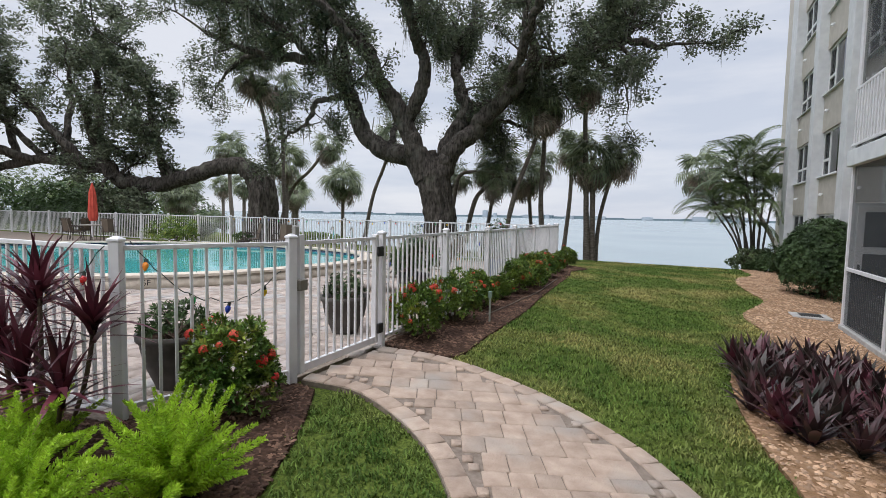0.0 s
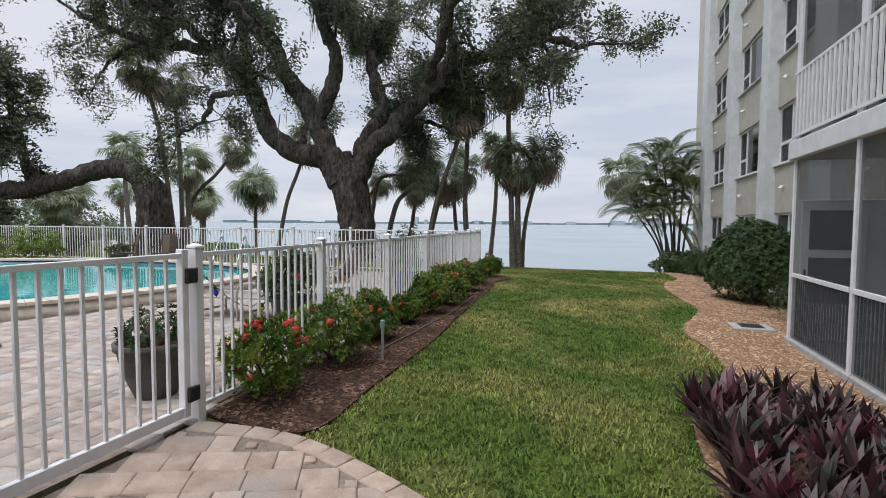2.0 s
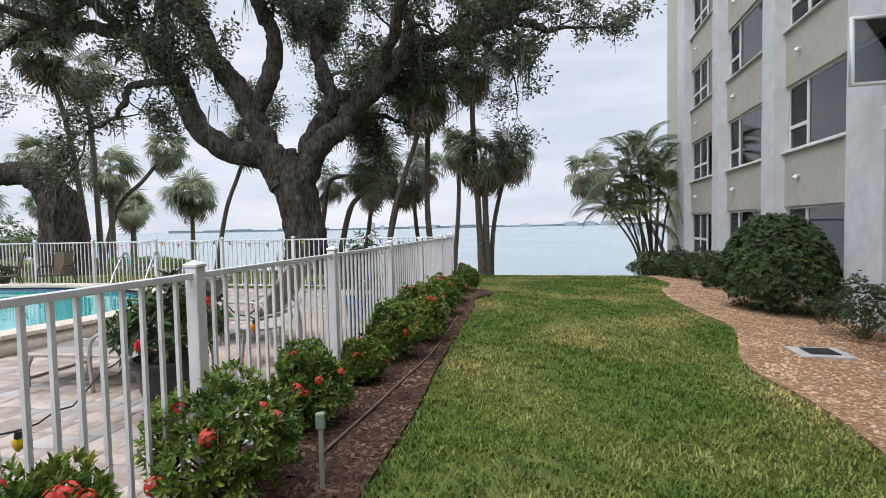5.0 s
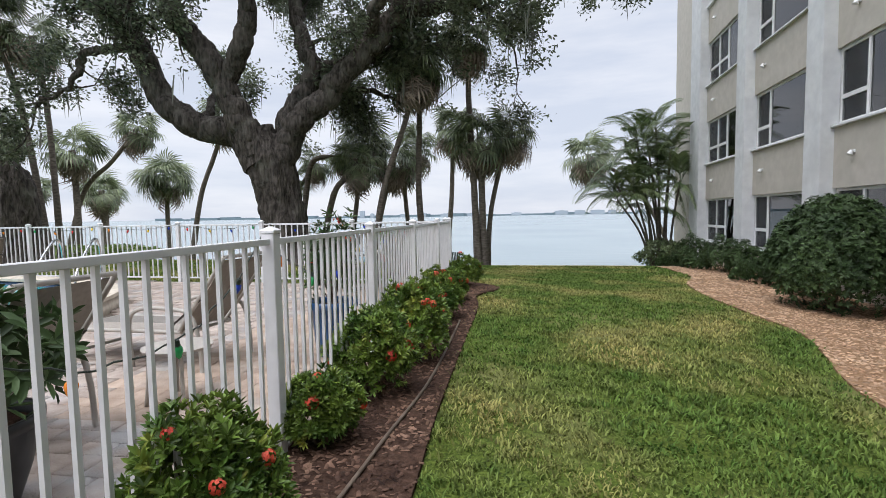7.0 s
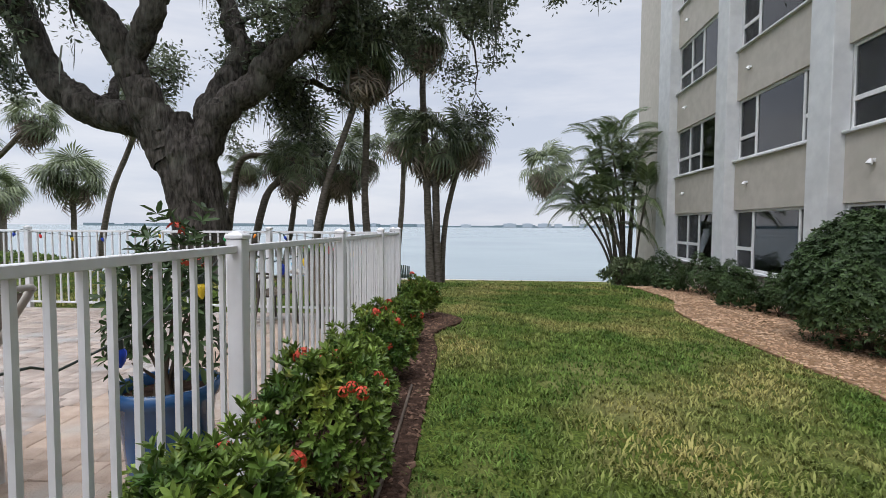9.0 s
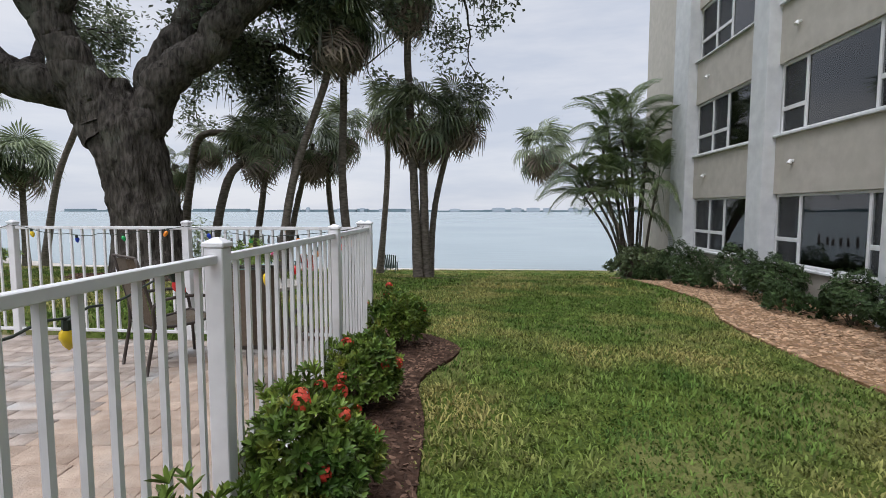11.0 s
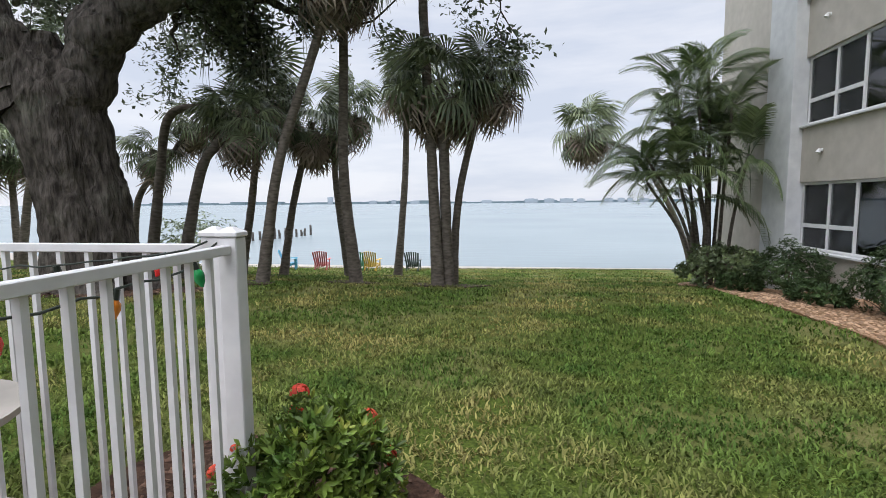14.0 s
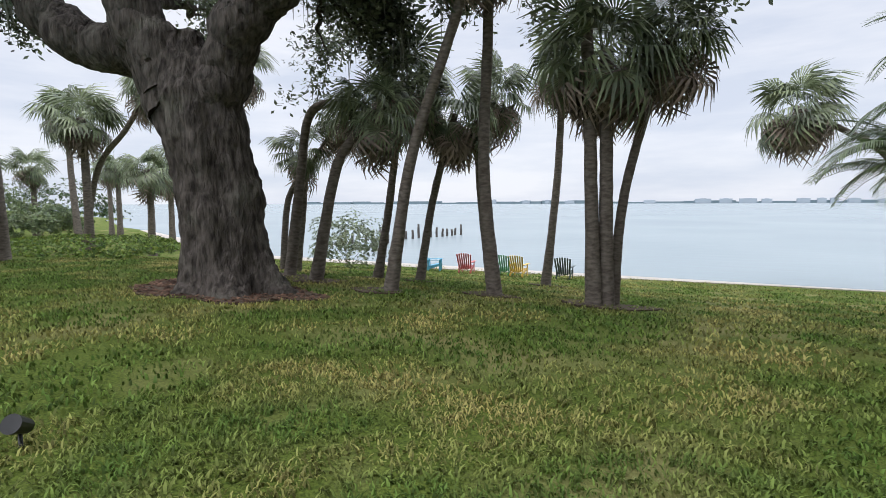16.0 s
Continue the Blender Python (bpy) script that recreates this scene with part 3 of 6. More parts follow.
def window(y0, y1, z0, z1, splits):
    """A window in the facade: white frame with lights of different widths; the narrow ones have a low rail and a screen."""
    fx0, fx1 = 4.42, 4.5
    ys = [y1 + (y0 - y1) * s for s in splits]
    f = 0.065
    V = [(x, y, z) for x in (fx0, fx1) for y, z in ((y0, z0), (y1, z0), (y1, z1), (y0, z1), (y0 + f, z0 + f), (y1 - f, z0 + f), (y1 - f, z1 - f), (y0 + f, z1 - f))]
    F = []
    for k in range(4):
        j = (k + 1) % 4
        F += [(k, j, 4 + j, 4 + k), (8 + k, 12 + k, 12 + j, 8 + j), (k, 8 + k, 8 + j, j), (4 + k, 4 + j, 12 + j, 12 + k)]
    w = part("window", raw_mesh("window", V, F), "frame", bld, "white aluminium window with a large fixed pane")
    for y in ys[1:-1]:
        bm = bmesh.new()
        span(bm, fx0 - 0.004, fx1, y - 0.035, y + 0.035, z0 + f, z1 - f, 0.006)
        part("mullion", bm, "frame", w)
    for a, b in zip(ys[:-1], ys[1:]):
        lo, hi = b + 0.036, a - 0.036
        if abs(a - b) < 1.05:
            zr = z0 + 0.36 * (z1 - z0)
            bm = bmesh.new()
            span(bm, fx0 + 0.004, fx1, lo, hi, zr - 0.045, zr + 0.045, 0.005)
            part("rail", bm, "frame", w)
            for p, q in ((z0 + 0.06, zr - 0.045), (zr + 0.045, z1 - 0.06)):
                bm = bmesh.new()
                span(bm, fx0 + 0.02, fx0 + 0.026, lo, hi, p, q)
                part("screen", bm, "insect_screen", w, "dark insect screen")
                bm = bmesh.new()
                span(bm, fx1 - 0.03, fx1 - 0.022, lo, hi, p, q)
                part("pane", bm, "glass", w)
        else:
            bm = bmesh.new()
            span(bm, fx0 + 0.03, fx0 + 0.038, lo, hi, z0 + 0.06, z1 - 0.06)
            part("pane", bm, "glass", w)


for y0, y1, splits in ((22.52, 26.2, (0, 0.28, 0.52, 0.87, 1)), (18.4, 21.87, (0, 0.25, 0.8, 1)), (14.6, 17.72, (0, 0.3, 1)), (10.58, 13.5, (0, 0.3, 1))):
    for k in range(6):
        z0, z1 = SILL + STOREY * k, HEAD + STOREY * k
        low = -1.2 if k == 0 else HEAD + STOREY * (k - 1)
        bm = bmesh.new()
        span(bm, 4.35, 5.58, y0, y1, low, z0 - 0.05)
        part("spandrel", bm, "beige_stucco", bld, "beige stucco panel below the window")
        bm = bmesh.new()
        span(bm, 4.27, 4.55, y0 + 0.004, y1 - 0.004, z0 - 0.05, z0, 0.008)
        part("sill", bm, "white_stucco", bld)
        window(y0 + 0.004, y1 - 0.004, z0, z1, splits)
    bm = bmesh.new()
    span(bm, 4.35, 5.58, y0, y1, HEAD + STOREY * 5, ROOF - 0.008)
    part("spandrel", bm, "beige_stucco", bld)

# an open casement beside the porch
cas = tagged(part("open_casement", raw_mesh("open_casement", [(x, y, z) for y in (13.04, 13.08) for x, z in ((3.36, 3.5), (4.4, 3.5), (4.4, 4.56), (3.36, 4.56), (3.42, 3.56), (4.34, 3.56), (4.34, 4.5), (3.42, 4.5))],
                                              [q for k in range(4) for j in ((k + 1) % 4,) for q in ((k, j, 4 + j, 4 + k), (8 + k, 12 + k, 12 + j, 8 + j), (k, 8 + k, 8 + j, j), (4 + k, 4 + j, 12 + j, 12 + k))]), "frame", bld), "white casement sash standing open")
bm = bmesh.new()
span(bm, 3.42, 4.34, 13.057, 13.063, 3.56, 4.5)
part("pane", bm, "glass", cas)

# wall lamps on the panels
for y in (25.4, 21.2, 17.0, 12.6):
    for k in (1, 2, 3):
        lamp = thing("wall_lamp", "small white wall lamp on a beige panel", "wall lamp", (4.35, y, SILL + STOREY * k - 0.62), group="wall lamps on the building")
        bm = bmesh.new()
        box(bm, (-0.015, 0, 0.0), (0.03, 0.09, 0.06), None, 0.006)
        part("plate", bm, "frame", lamp)
        bm = bmesh.new()
        bmesh.ops.create_cone(bm, segments=12, radius1=0.055, radius2=0.03, depth=0.09, cap_ends=True, matrix=pose(-0.07, 0, -0.02, 0, 25, 0))
        part("shade", bm, "frame", lamp)

DARK_GLASS = plain("dark_door_glass", (0.03, 0.035, 0.04), 0.05)
# screened porches in front of the facade
PX, PY0, PY1 = 2.55, -9.0, 10.6
porch = thing("screened_porch", "stack of white framed screened porches with picket railings", "porch", (0, 0, 0))
bm = bmesh.new()
span(bm, PX - 0.02, 4.07, PY0, PY1 + 0.02, -1.0, -0.26, 0.01)
part("slab", bm, "concrete", porch)
posts = [10.56, 8.62, 6.7, 4.8, 2.9, 1.0, -1, -3, -5]
for k in range(5):
    zb = 2.44 + STOREY * k
    bm = bmesh.new()
    span(bm, PX - 0.06, 4.06, PY0, PY1 + 0.06, zb, zb + 0.27, 0.012)
    part("beam", bm, "white_stucco", porch, "white balcony slab edge")
for k in range(3):
    zf = -0.26 + (STOREY * k if k == 0 else STOREY * k - 0.02 + 0.1)
    zt = 2.44 + STOREY * k
    for y in posts:
        bm = bmesh.new()
        w = 0.03 if k == 0 else 0.07
        span(bm, PX, PX + 0.06, y - w, y + w, zf, zt - 0.001, 0.004)
        part("post", bm, "white_metal", porch)
        if k == 0 and y > 1:
            bm = bmesh.new()
            span(bm, PX + 0.004, PX + 0.056, y - 1.87, y - w, 0.68, 0.74, 0.004)
            part("rail", bm, "white_metal", porch)
    bm = bmesh.new()
    span(bm, PX + 0.028, PX + 0.032, PY0, 10.52, zf + 0.02, zt - 0.002)
    part("screen", bm, "insect_screen", porch, "grey insect screen")
    bm = bmesh.new()
    span(bm, PX + 0.07, 4.05, PY1 - 0.05, PY1 - 0.046, 1.84 if k == 0 else zf + 0.02, zt - 0.002)
    part("screen", bm, "insect_screen", porch, "grey insect screen")
    if k == 0:
        bm = bmesh.new()
        span(bm, PX + 0.062, 4.05, PY1 - 0.08, PY1 - 0.02, zf, 1.83, 0.004)
        part("end_wall", bm, "white_stucco", porch, "pale low end wall of the porch")
        bm = bmesh.new()
        span(bm, PX + 0.1, 3.46, PY1 - 0.125, PY1 - 0.083, zf, 1.78, 0.006)
        end_door = part("door", bm, "frame", porch, "pale grey door with two dark panes")
        for z0, z1 in ((1.1, 1.68), (0.3, 0.98)):
            bm = bmesh.new()
            span(bm, PX + 0.2, 3.36, PY1 - 0.132, PY1 - 0.127, z0, z1)
            part("pane", bm, DARK_GLASS, end_door)
        bm = bmesh.new()
        box(bm, (PX + 0.15, PY1 - 0.15, 0.72), (0.03, 0.05, 0.16), None, 0.006)
        part("handle", bm, "dark_metal", end_door)
    else:
        for z in (zf + 0.1, zf + 1.02):
            bm = bmesh.new()
            span(bm, PX - 0.03, PX - 0.004, 3.5, PY1, z - 0.02, z + 0.025, 0.004)
            part("rail", bm, "white_metal", porch)
bm = bmesh.new()
span(bm, -0.012, 0.012, -0.03, 0.03, 0, 0.9)
pick = bpy.data.meshes.new("picket")
bm.to_mesh(pick)
bm.free()
pick.materials.append(M["white_metal"])
bm = bmesh.new()
span(bm, -0.008, 0.008, -0.012, 0.012, 0, 0.9)
dark_pick = bpy.data.meshes.new("slat")
bm.to_mesh(dark_pick)
bm.free()
dark_pick.materials.append(M["slat_dark"])
for k in (1, 2):
    zf = -0.26 + STOREY * k + 0.08
    y = PY1 - 0.12
    while y > 3.6:
        part("picket", pick, None, porch).location = (PX - 0.0165, y, zf + 0.12)
        y -= 0.135
y = PY1 - 0.1
while y > 3.6:
    part("slat", dark_pick, None, porch).location = (PX + 0.08, y, -0.24)
    y -= 0.085
# the porch's back wall with a sliding door and a window
bm = bmesh.new()
span(bm, 4.1, 5.58, PY0, 9.9, -1.0, ROOF - 0.01)
part("back_wall", bm, "beige_stucco", porch)
for y0, y1, z0, z1 in ((8.3, 9.6, 0.1, 1.75), (5.0, 7.2, -0.2, 1.85)):
    bm = bmesh.new()
    for a, b in ((y0, y0 + 0.07), (y1 - 0.07, y1), ((y0 + y1) / 2 - 0.03, (y0 + y1) / 2 + 0.03)):
        span(bm, 4.05, 4.097, a, b, z0, z1)
    for a, b in ((z0, z0 + 0.06), (z1 - 0.06, z1)):
        span(bm, 4.053, 4.097, y0 + 0.071, y1 - 0.071, a, b)
    w = part("door", bm, "frame", porch, "white framed glass door")
    bm = bmesh.new()
    span(bm, 4.075, 4.083, y0 + 0.07, y1 - 0.07, z0 + 0.06, z1 - 0.06)
    part("pane", bm, DARK_GLASS, w)

# ---- pool fence ----
TOP = 1.27
bm = bmesh.new()
span(bm, -0.01, 0.01, -0.01, 0.01, 0, 1.1)
picket_mesh = bpy.data.meshes.new("picket")
bm.to_mesh(picket_mesh)
bm.free()
picket_mesh.materials.append(M["white_metal"])


def fence_run(owner, pts, cap_last=True, z0=0.0, gap=0.112, rail=True):
    """Posts at the points, with rails and pickets between them."""
    for i, (x, y) in enumerate(pts):
        ang = math.degrees(math.atan2(pts[min(i + 1, len(pts) - 1)][1] - pts[max(i - 1, 0)][1], pts[min(i + 1, len(pts) - 1)][0] - pts[max(i - 1, 0)][0]))
        if i < len(pts) - 1 or cap_last:
            bm = bmesh.new()
            box(bm, (0, 0, TOP / 2 - 0.03), (0.075, 0.075, TOP + 0.06), None, 0.004)
            p = part("post", bm, "white_metal", owner)
            p.matrix_world = pose(x, y, z0, 0, 0, ang)
            bm = bmesh.new()
            box(bm, (0, 0, TOP + 0.012), (0.088, 0.088, 0.02), None, 0.004)
            g = bmesh.ops.create_cone(bm, segments=4, radius1=0.055, radius2=0.012, depth=0.018, cap_ends=True, matrix=pose(0, 0, TOP + 0.031, 0, 0, 45))
            c = part("cap", bm, "white_metal", p)
        if i == len(pts) - 1:
            continue
        a, b = np.array(pts[i]), np.array(pts[i + 1])
        L = np.linalg.norm(b - a)
        ang = math.degrees(math.atan2(b[1] - a[1], b[0] - a[0]))
        for z, h in ((TOP - 0.045, 0.034), (0.1, 0.03)):
            bm = bmesh.new()
            box(bm, (L / 2, 0, z), (L - 0.076, 0.036, h), None, 0.003)
            part("rail", bm, "white_metal", owner).matrix_world = pose(a[0], a[1], z0, 0, 0, ang)
        n = max(1, round((L - 0.08) / gap))
        for k in range(1, n):
            q = a + (b - a) * (0.04 + (L - 0.08) * k / n) / L
            part("picket", picket_mesh, None, owner).matrix_world = pose(q[0], q[1], z0 + 0.112, 0, 0, ang)


post_y = [4.68, 6.45, 8.28, 10.11, 11.88, 13.67, 15.02]
fence = thing("pool_fence", "white aluminium picket fence along the mulch bed", "fence", group="white pool fence")
fence_run(fence, [(FX(y), y) for y in post_y])
fence2 = thing("pool_fence", "white aluminium picket fence on the far side of the deck", "fence", group="white pool fence")
far_pts = [(FX(15.02) - 0.08, 15.04)] + [(-3.36 - 2.0 * k, 15.04 + 0.004 * k) for k in range(1, 20)]
fence_run(fence2, far_pts, gap=0.125)
fence3 = thing("pool_fence", "white aluminium picket fence beside the gate", "fence", group="white pool fence")
fence_run(fence3, [(-11.4, 1.65), (-9.4, 1.75), (-7.4, 1.87), (-5.4, 1.98), (-3.5, 2.08), (-3.03, 3.27)])

gate = thing("pool_gate", "closed white aluminium picket gate with dark hinges", "gate")
GA, GB = 3.33, 4.64
bm = bmesh.new()
span(bm, -3.045, -2.985, GA, GA + 0.06, 0.06, 1.3, 0.004)
part("stile", bm, "white_metal", gate)
bm = bmesh.new()
span(bm, -3.055, -2.995, GB - 0.1, GB - 0.045, 0.06, TOP, 0.004)
part("stile", bm, "white_metal", gate)
for z, h in ((TOP - 0.045, 0.036), (0.1, 0.07)):
    bm = bmesh.new()
    span(bm, -3.04, -3.0, GA + 0.061, GB - 0.101, z - h / 2, z + h / 2, 0.003)
    part("rail", bm, "white_metal", gate)
for k in range(1, 10):
    y = GA + 0.06 + (GB - GA - 0.16) * k / 10
    part("picket", picket_mesh, None, gate).location = (-3.02, y, 0.12)
for z in (0.22, 1.08):
    bm = bmesh.new()
    box(bm, (-2.985, GB - 0.03, z), (0.03, 0.1, 0.11), None, 0.006)
    part("hinge", bm, "dark_metal", gate, "black self-closing hinge")
bm = bmesh.new()
box(bm, (-2.98, GA + 0.02, 0.86), (0.05, 0.1, 0.1), None, 0.008)
bmesh.ops.create_cone(bm, segments=10, radius1=0.012, radius2=0.012, depth=0.1, cap_ends=True, matrix=pose(-2.97, GA + 0.03, 0.86, 90))
part("latch", bm, plain("latch_grey", (0.25, 0.23, 0.2), 0.5, 0.5), gate, "grey metal latch")
bm = bmesh.new()
box(bm, (-3.02, GA - 0.02, 1.33), (0.05, 0.05, 0.1), None, 0.008)
part("latch_knob", bm, plain("knob_grey", (0.3, 0.29, 0.27), 0.4), gate)

# ---- plants ----
LEAF_V = [(0, 0, 0), (0.32, 0.15, 0.06), (0.74, 0.13, 0.05), (1, 0, -0.05), (0.74, -0.13, 0.05), (0.32, -0.15, 0.06)]
LEAF_F = [(0, 1, 2, 3), (0, 3, 4, 5)]


def whorl(n, lift, spread, rng, V=LEAF_V, F=LEAF_F):
    """A rosette of leaves round z."""
    vs, fs = [], []
    for k in range(n):
        R = rot_z(np.array([2 * math.pi * k / n + rng.uniform(-0.3, 0.3)]))[0] @ rot_y(np.array([-lift + rng.uniform(-spread, spread)]))[0]
        vs.append(np.asarray(V) * rng.uniform(0.75, 1.1) @ R.T)
        fs.append(np.asarray(F) + k * len(V))
    return np.vstack(vs), np.vstack(fs)


def facing(d):
    """Rotations that take z to the directions d."""
    d = d / (np.linalg.norm(d, axis=1, keepdims=True) + 1e-9)
    return rot_z(np.arctan2(d[:, 1], d[:, 0])) @ rot_y(np.arccos(np.clip(d[:, 2], -1, 1)))


FLAT_V, FLAT_F = [(0, 0, 0), (0.5, 0.2, 0.08), (1, 0, -0.02), (0.5, -0.2, 0.08)], [(0, 1, 2, 3)]


def bush(name, label, at, size, leaf, whorls, mat, seed, group="", flowers=0, lift=0.5, n_leaf=6, lumps=0.25, base=0.12, flower_mat="ixora_flower", fr=0.05):
    """A leafy shrub: rosettes over a lumpy mound, stems below, and flower heads."""
    rng = np.random.default_rng(seed)
    ob = thing(name, label, "shrub" if name != "hedge" else "hedge", (at[0], at[1], gz(*at[:2]) if len(at) < 3 else at[2]), group=group)
    d = rng.normal(size=(whorls, 3))
    d[:, 2] = np.abs(d[:, 2]) * 1.0 - 0.35
    d /= np.linalg.norm(d, axis=1, keepdims=True)
    ph = rng.uniform(0, 6.28, 6)
    lump = 1 + lumps * (np.sin(3.1 * d[:, 0] * 2 + ph[0]) * np.sin(2.7 * d[:, 1] * 2 + ph[1]) + 0.6 * np.sin(5 * d[:, 2] + 4 * d[:, 0] + ph[2]))
    r = lump * rng.uniform(0.55, 1.0, whorls) ** 0.45
    p = d * r[:, None] * np.array([size[0], size[1], size[2] * 0.62])
    p[:, 2] = np.maximum(p[:, 2] + size[2] * 0.42, base * rng.uniform(0.6, 1.6, whorls))
    V, F = whorl(n_leaf, lift, 0.35, rng) if name in ("ixora_shrub", "potted_plant") else whorl(n_leaf, lift, 0.35, rng, FLAT_V, FLAT_F)
    n = d + np.array([0, 0, 0.5]) + rng.normal(size=d.shape) * 0.35
    R = facing(n) @ rot_z(rng.uniform(0, 6.28, whorls))
    part("leaves", scattered("leaves", V, F, p, R, leaf * rng.uniform(0.7, 1.25, whorls)), mat, ob)
    pile = Pile()
    for k in range(14):
        q = p[rng.integers(whorls)] * 0.8
        pile.add(tube(curve([(rng.uniform(-0.06, 0.06), rng.uniform(-0.06, 0.06), -0.05), q * (0.5, 0.5, 0.6), q], 6), [0.012, 0.004], 5))
    part("woody_base", pile.mesh("woody_base"), "stem", ob)
    if flowers:
        top = np.where((d[:, 2] > -0.1) & (r > 0.8))[0]
        pick_f = rng.choice(top, min(flowers, len(top)), replace=False)
        fv, ff = [], []
        for k in range(34):
            u = rng.normal(size=3)
            u[2] = abs(u[2])
            u /= np.linalg.norm(u)
            Rk = facing(u[None])[0]
            q = np.array([(-.16, -.16, 0), (.16, -.16, 0.02), (.16, .16, 0), (-.16, .16, 0.02)]) @ Rk.T + u * 0.8
            fv.append(q)
            ff.append(np.arange(4)[None] + 4 * k)
        fm = raw_mesh("flower", np.vstack(fv), np.vstack(ff))
        for q, Rq in zip(p[pick_f] * 1.04 + (0, 0, 0.015), facing(d[pick_f])):
            fo = part("flower", fm, flower_mat, ob, "cluster of small red-orange petals")
            fo.matrix_local = Matrix.Translation(q) @ Matrix([list(r) for r in Rq]).to_4x4() @ Matrix.Scale(fr * rng.uniform(0.6, 1.25), 4)
    return ob


# ---- sabal palms ----
def fan(rng, n=18, reach=0.85, stalk=0.55, droop=0.5):
    """One fan leaf along +x."""
    vs, fs = [], []
    vs.append([(0, -0.018, 0), (0, 0.018, 0), (stalk, 0.012, 0.02), (stalk, -0.012, 0.02)])
    fs.append([(0, 1, 2, 3)])
    k = 4
    for a in np.linspace(-1.9, 1.9, n):
        L = reach * (1 - 0.18 * abs(a) / 1.9) * rng.uniform(0.85, 1.1)
        c, s = math.cos(a), math.sin(a)
        b0 = np.array([stalk, 0, 0.02])
        u, w = np.array([c, s, 0]), np.array([-s, c, 0])
        z1, z2 = -0.08 * L * droop, -L * droop * rng.uniform(0.45, 0.9)
        m, e = b0 + u * L * 0.55 + (0, 0, z1), b0 + u * L * (1 - 0.25 * droop) + (0, 0, z2)
        wd = 0.075 * reach
        vs.append([b0, b0 + u * 0.02, m - w * wd * 0.5, m + w * wd * 0.5, e - w * 0.006, e + w * 0.006])
        fs.append([(k, k + 1, k + 3, k + 2), (k + 2, k + 3, k + 5, k + 4)])
        k += 6
    return np.vstack([np.array(v, float) for v in vs]), np.vstack([np.array(f) for f in fs])


def sabal(label, pts, r=0.15, crown=1.0, live=34, dead=26, seed=0, boots=False):
    """A cabbage palm: curved trunk, round head of fan leaves, skirt of dead ones."""
    rng = np.random.default_rng(seed)
    base = np.array(pts[0], float)
    base[2] = gz(base[0], base[1]) - 0.15
    ob = thing("palm_tree", label, "palm tree", tuple(base), group="palms by the water")
    P = curve([base] + [np.array(p, float) for p in pts[1:]], 30) - base
    r, crown, live, dead = r * 0.84, crown * 1.14, int(live * 0.92), int(dead * 1.1)
    rr = [r * 1.5, r * 1.1, r, r * 0.95, r * 0.9, r * 0.95]
    V, F = tube(P, rr, 12, 0.06, rng)
    part("trunk", raw_mesh("trunk", V, F, True), "palm_bark", ob)
    head = P[-1]
    axis = P[-1] - P[-4]
    axis /= np.linalg.norm(axis)
    axis = axis * 0.5 + np.array([0, 0, 0.8])
    tilt = facing(axis[None])[0]
    V, F = fan(rng, 19, 0.64 * crown, 0.52 * crown, 0.75)
    az = rng.uniform(0, 6.28, live)
    el = np.arcsin(rng.uniform(-0.8, 0.97, live))
    R = tilt[None] @ rot_z(az) @ rot_y(-el) @ rot_x(rng.uniform(-0.5, 0.5, live))
    part("crown", scattered("crown", V, F, np.tile(head, (live, 1)) + rng.normal(size=(live, 3)) * 0.05, R, rng.uniform(0.66, 1.14, live)), "palm_leaf", ob)
    if dead:
        V, F = fan(rng, 14, 0.66 * crown, 0.5 * crown, 0.8)
        az = rng.uniform(0, 6.28, dead)
        el = -rng.uniform(0.5, 1.45, dead)
        R = rot_z(az) @ rot_y(-el) @ rot_x(rng.uniform(-0.8, 0.8, dead))
        part("dead_leaves", scattered("dead_leaves", V, F, np.tile(head, (dead, 1)) - np.outer(rng.uniform(0, 0.35, dead), axis), R, rng.uniform(0.6, 1.08, dead)), "palm_dead", ob, "skirt of brown dead fronds")
    if boots:
        n = 40
        f = rng.uniform(0.45, 0.98, n)
        q = P[(f * 29).astype(int)]
        V, F = [(0, -0.06, 0), (0, 0.06, 0), (0.22, 0.035, 0.16), (0.22, -0.035, 0.16)], [(0, 1, 2, 3)]
        part("boots", scattered("boots", V, F, q, rot_z(rng.uniform(0, 6.28, n)), np.ones(n)), "palm_bark", ob, "stubs of cut fronds")
    return ob


tall = "tall cabbage palm with a slim grey trunk and brown skirt"
lean = "leaning cabbage palm with a curved grey trunk"
sabal(tall, [(-4.3, 25.9, 0), (-4.45, 25.95, 2.45), (-4.62, 25.9, 6.2), (-4.6, 26.0, 8.3)], 0.15, 1.2, 36, 34, 1)
sabal(tall, [(-4.08, 26.1, 0), (-4.15, 26.1, 2.45), (-4.22, 26.1, 4.5)], 0.16, 1.35, 40, 44, 2)
sabal(lean, [(-4.0, 26.5, 0), (-3.8, 26.6, 1.7), (-3.05, 26.8, 4.75)], 0.12, 1.15, 34, 28, 3)
sabal(tall, [(-6.97, 32.4, 0), (-6.62, 32.5, 2.4), (-6.5, 32.5, 6.1)], 0.155, 1.35, 34, 28, 4)
sabal(tall, [(-6.45, 25.7, 0), (-6.7, 25.65, 2.1), (-6.65, 25.7, 4.8), (-6.6, 25.7, 7.3)], 0.15, 1.25, 36, 34, 5)
sabal(tall, [(-8.1, 29.9, 0), (-8.5, 29.85, 2.7), (-7.95, 29.9, 4.7)], 0.13, 1.2, 34, 24, 6)
sabal(lean, [(-8.25, 24.1, 0), (-7.75, 24.25, 2.4), (-6.8, 24.5, 5.3), (-6.6, 24.5, 6.9)], 0.13, 1.25, 34, 30, 7)
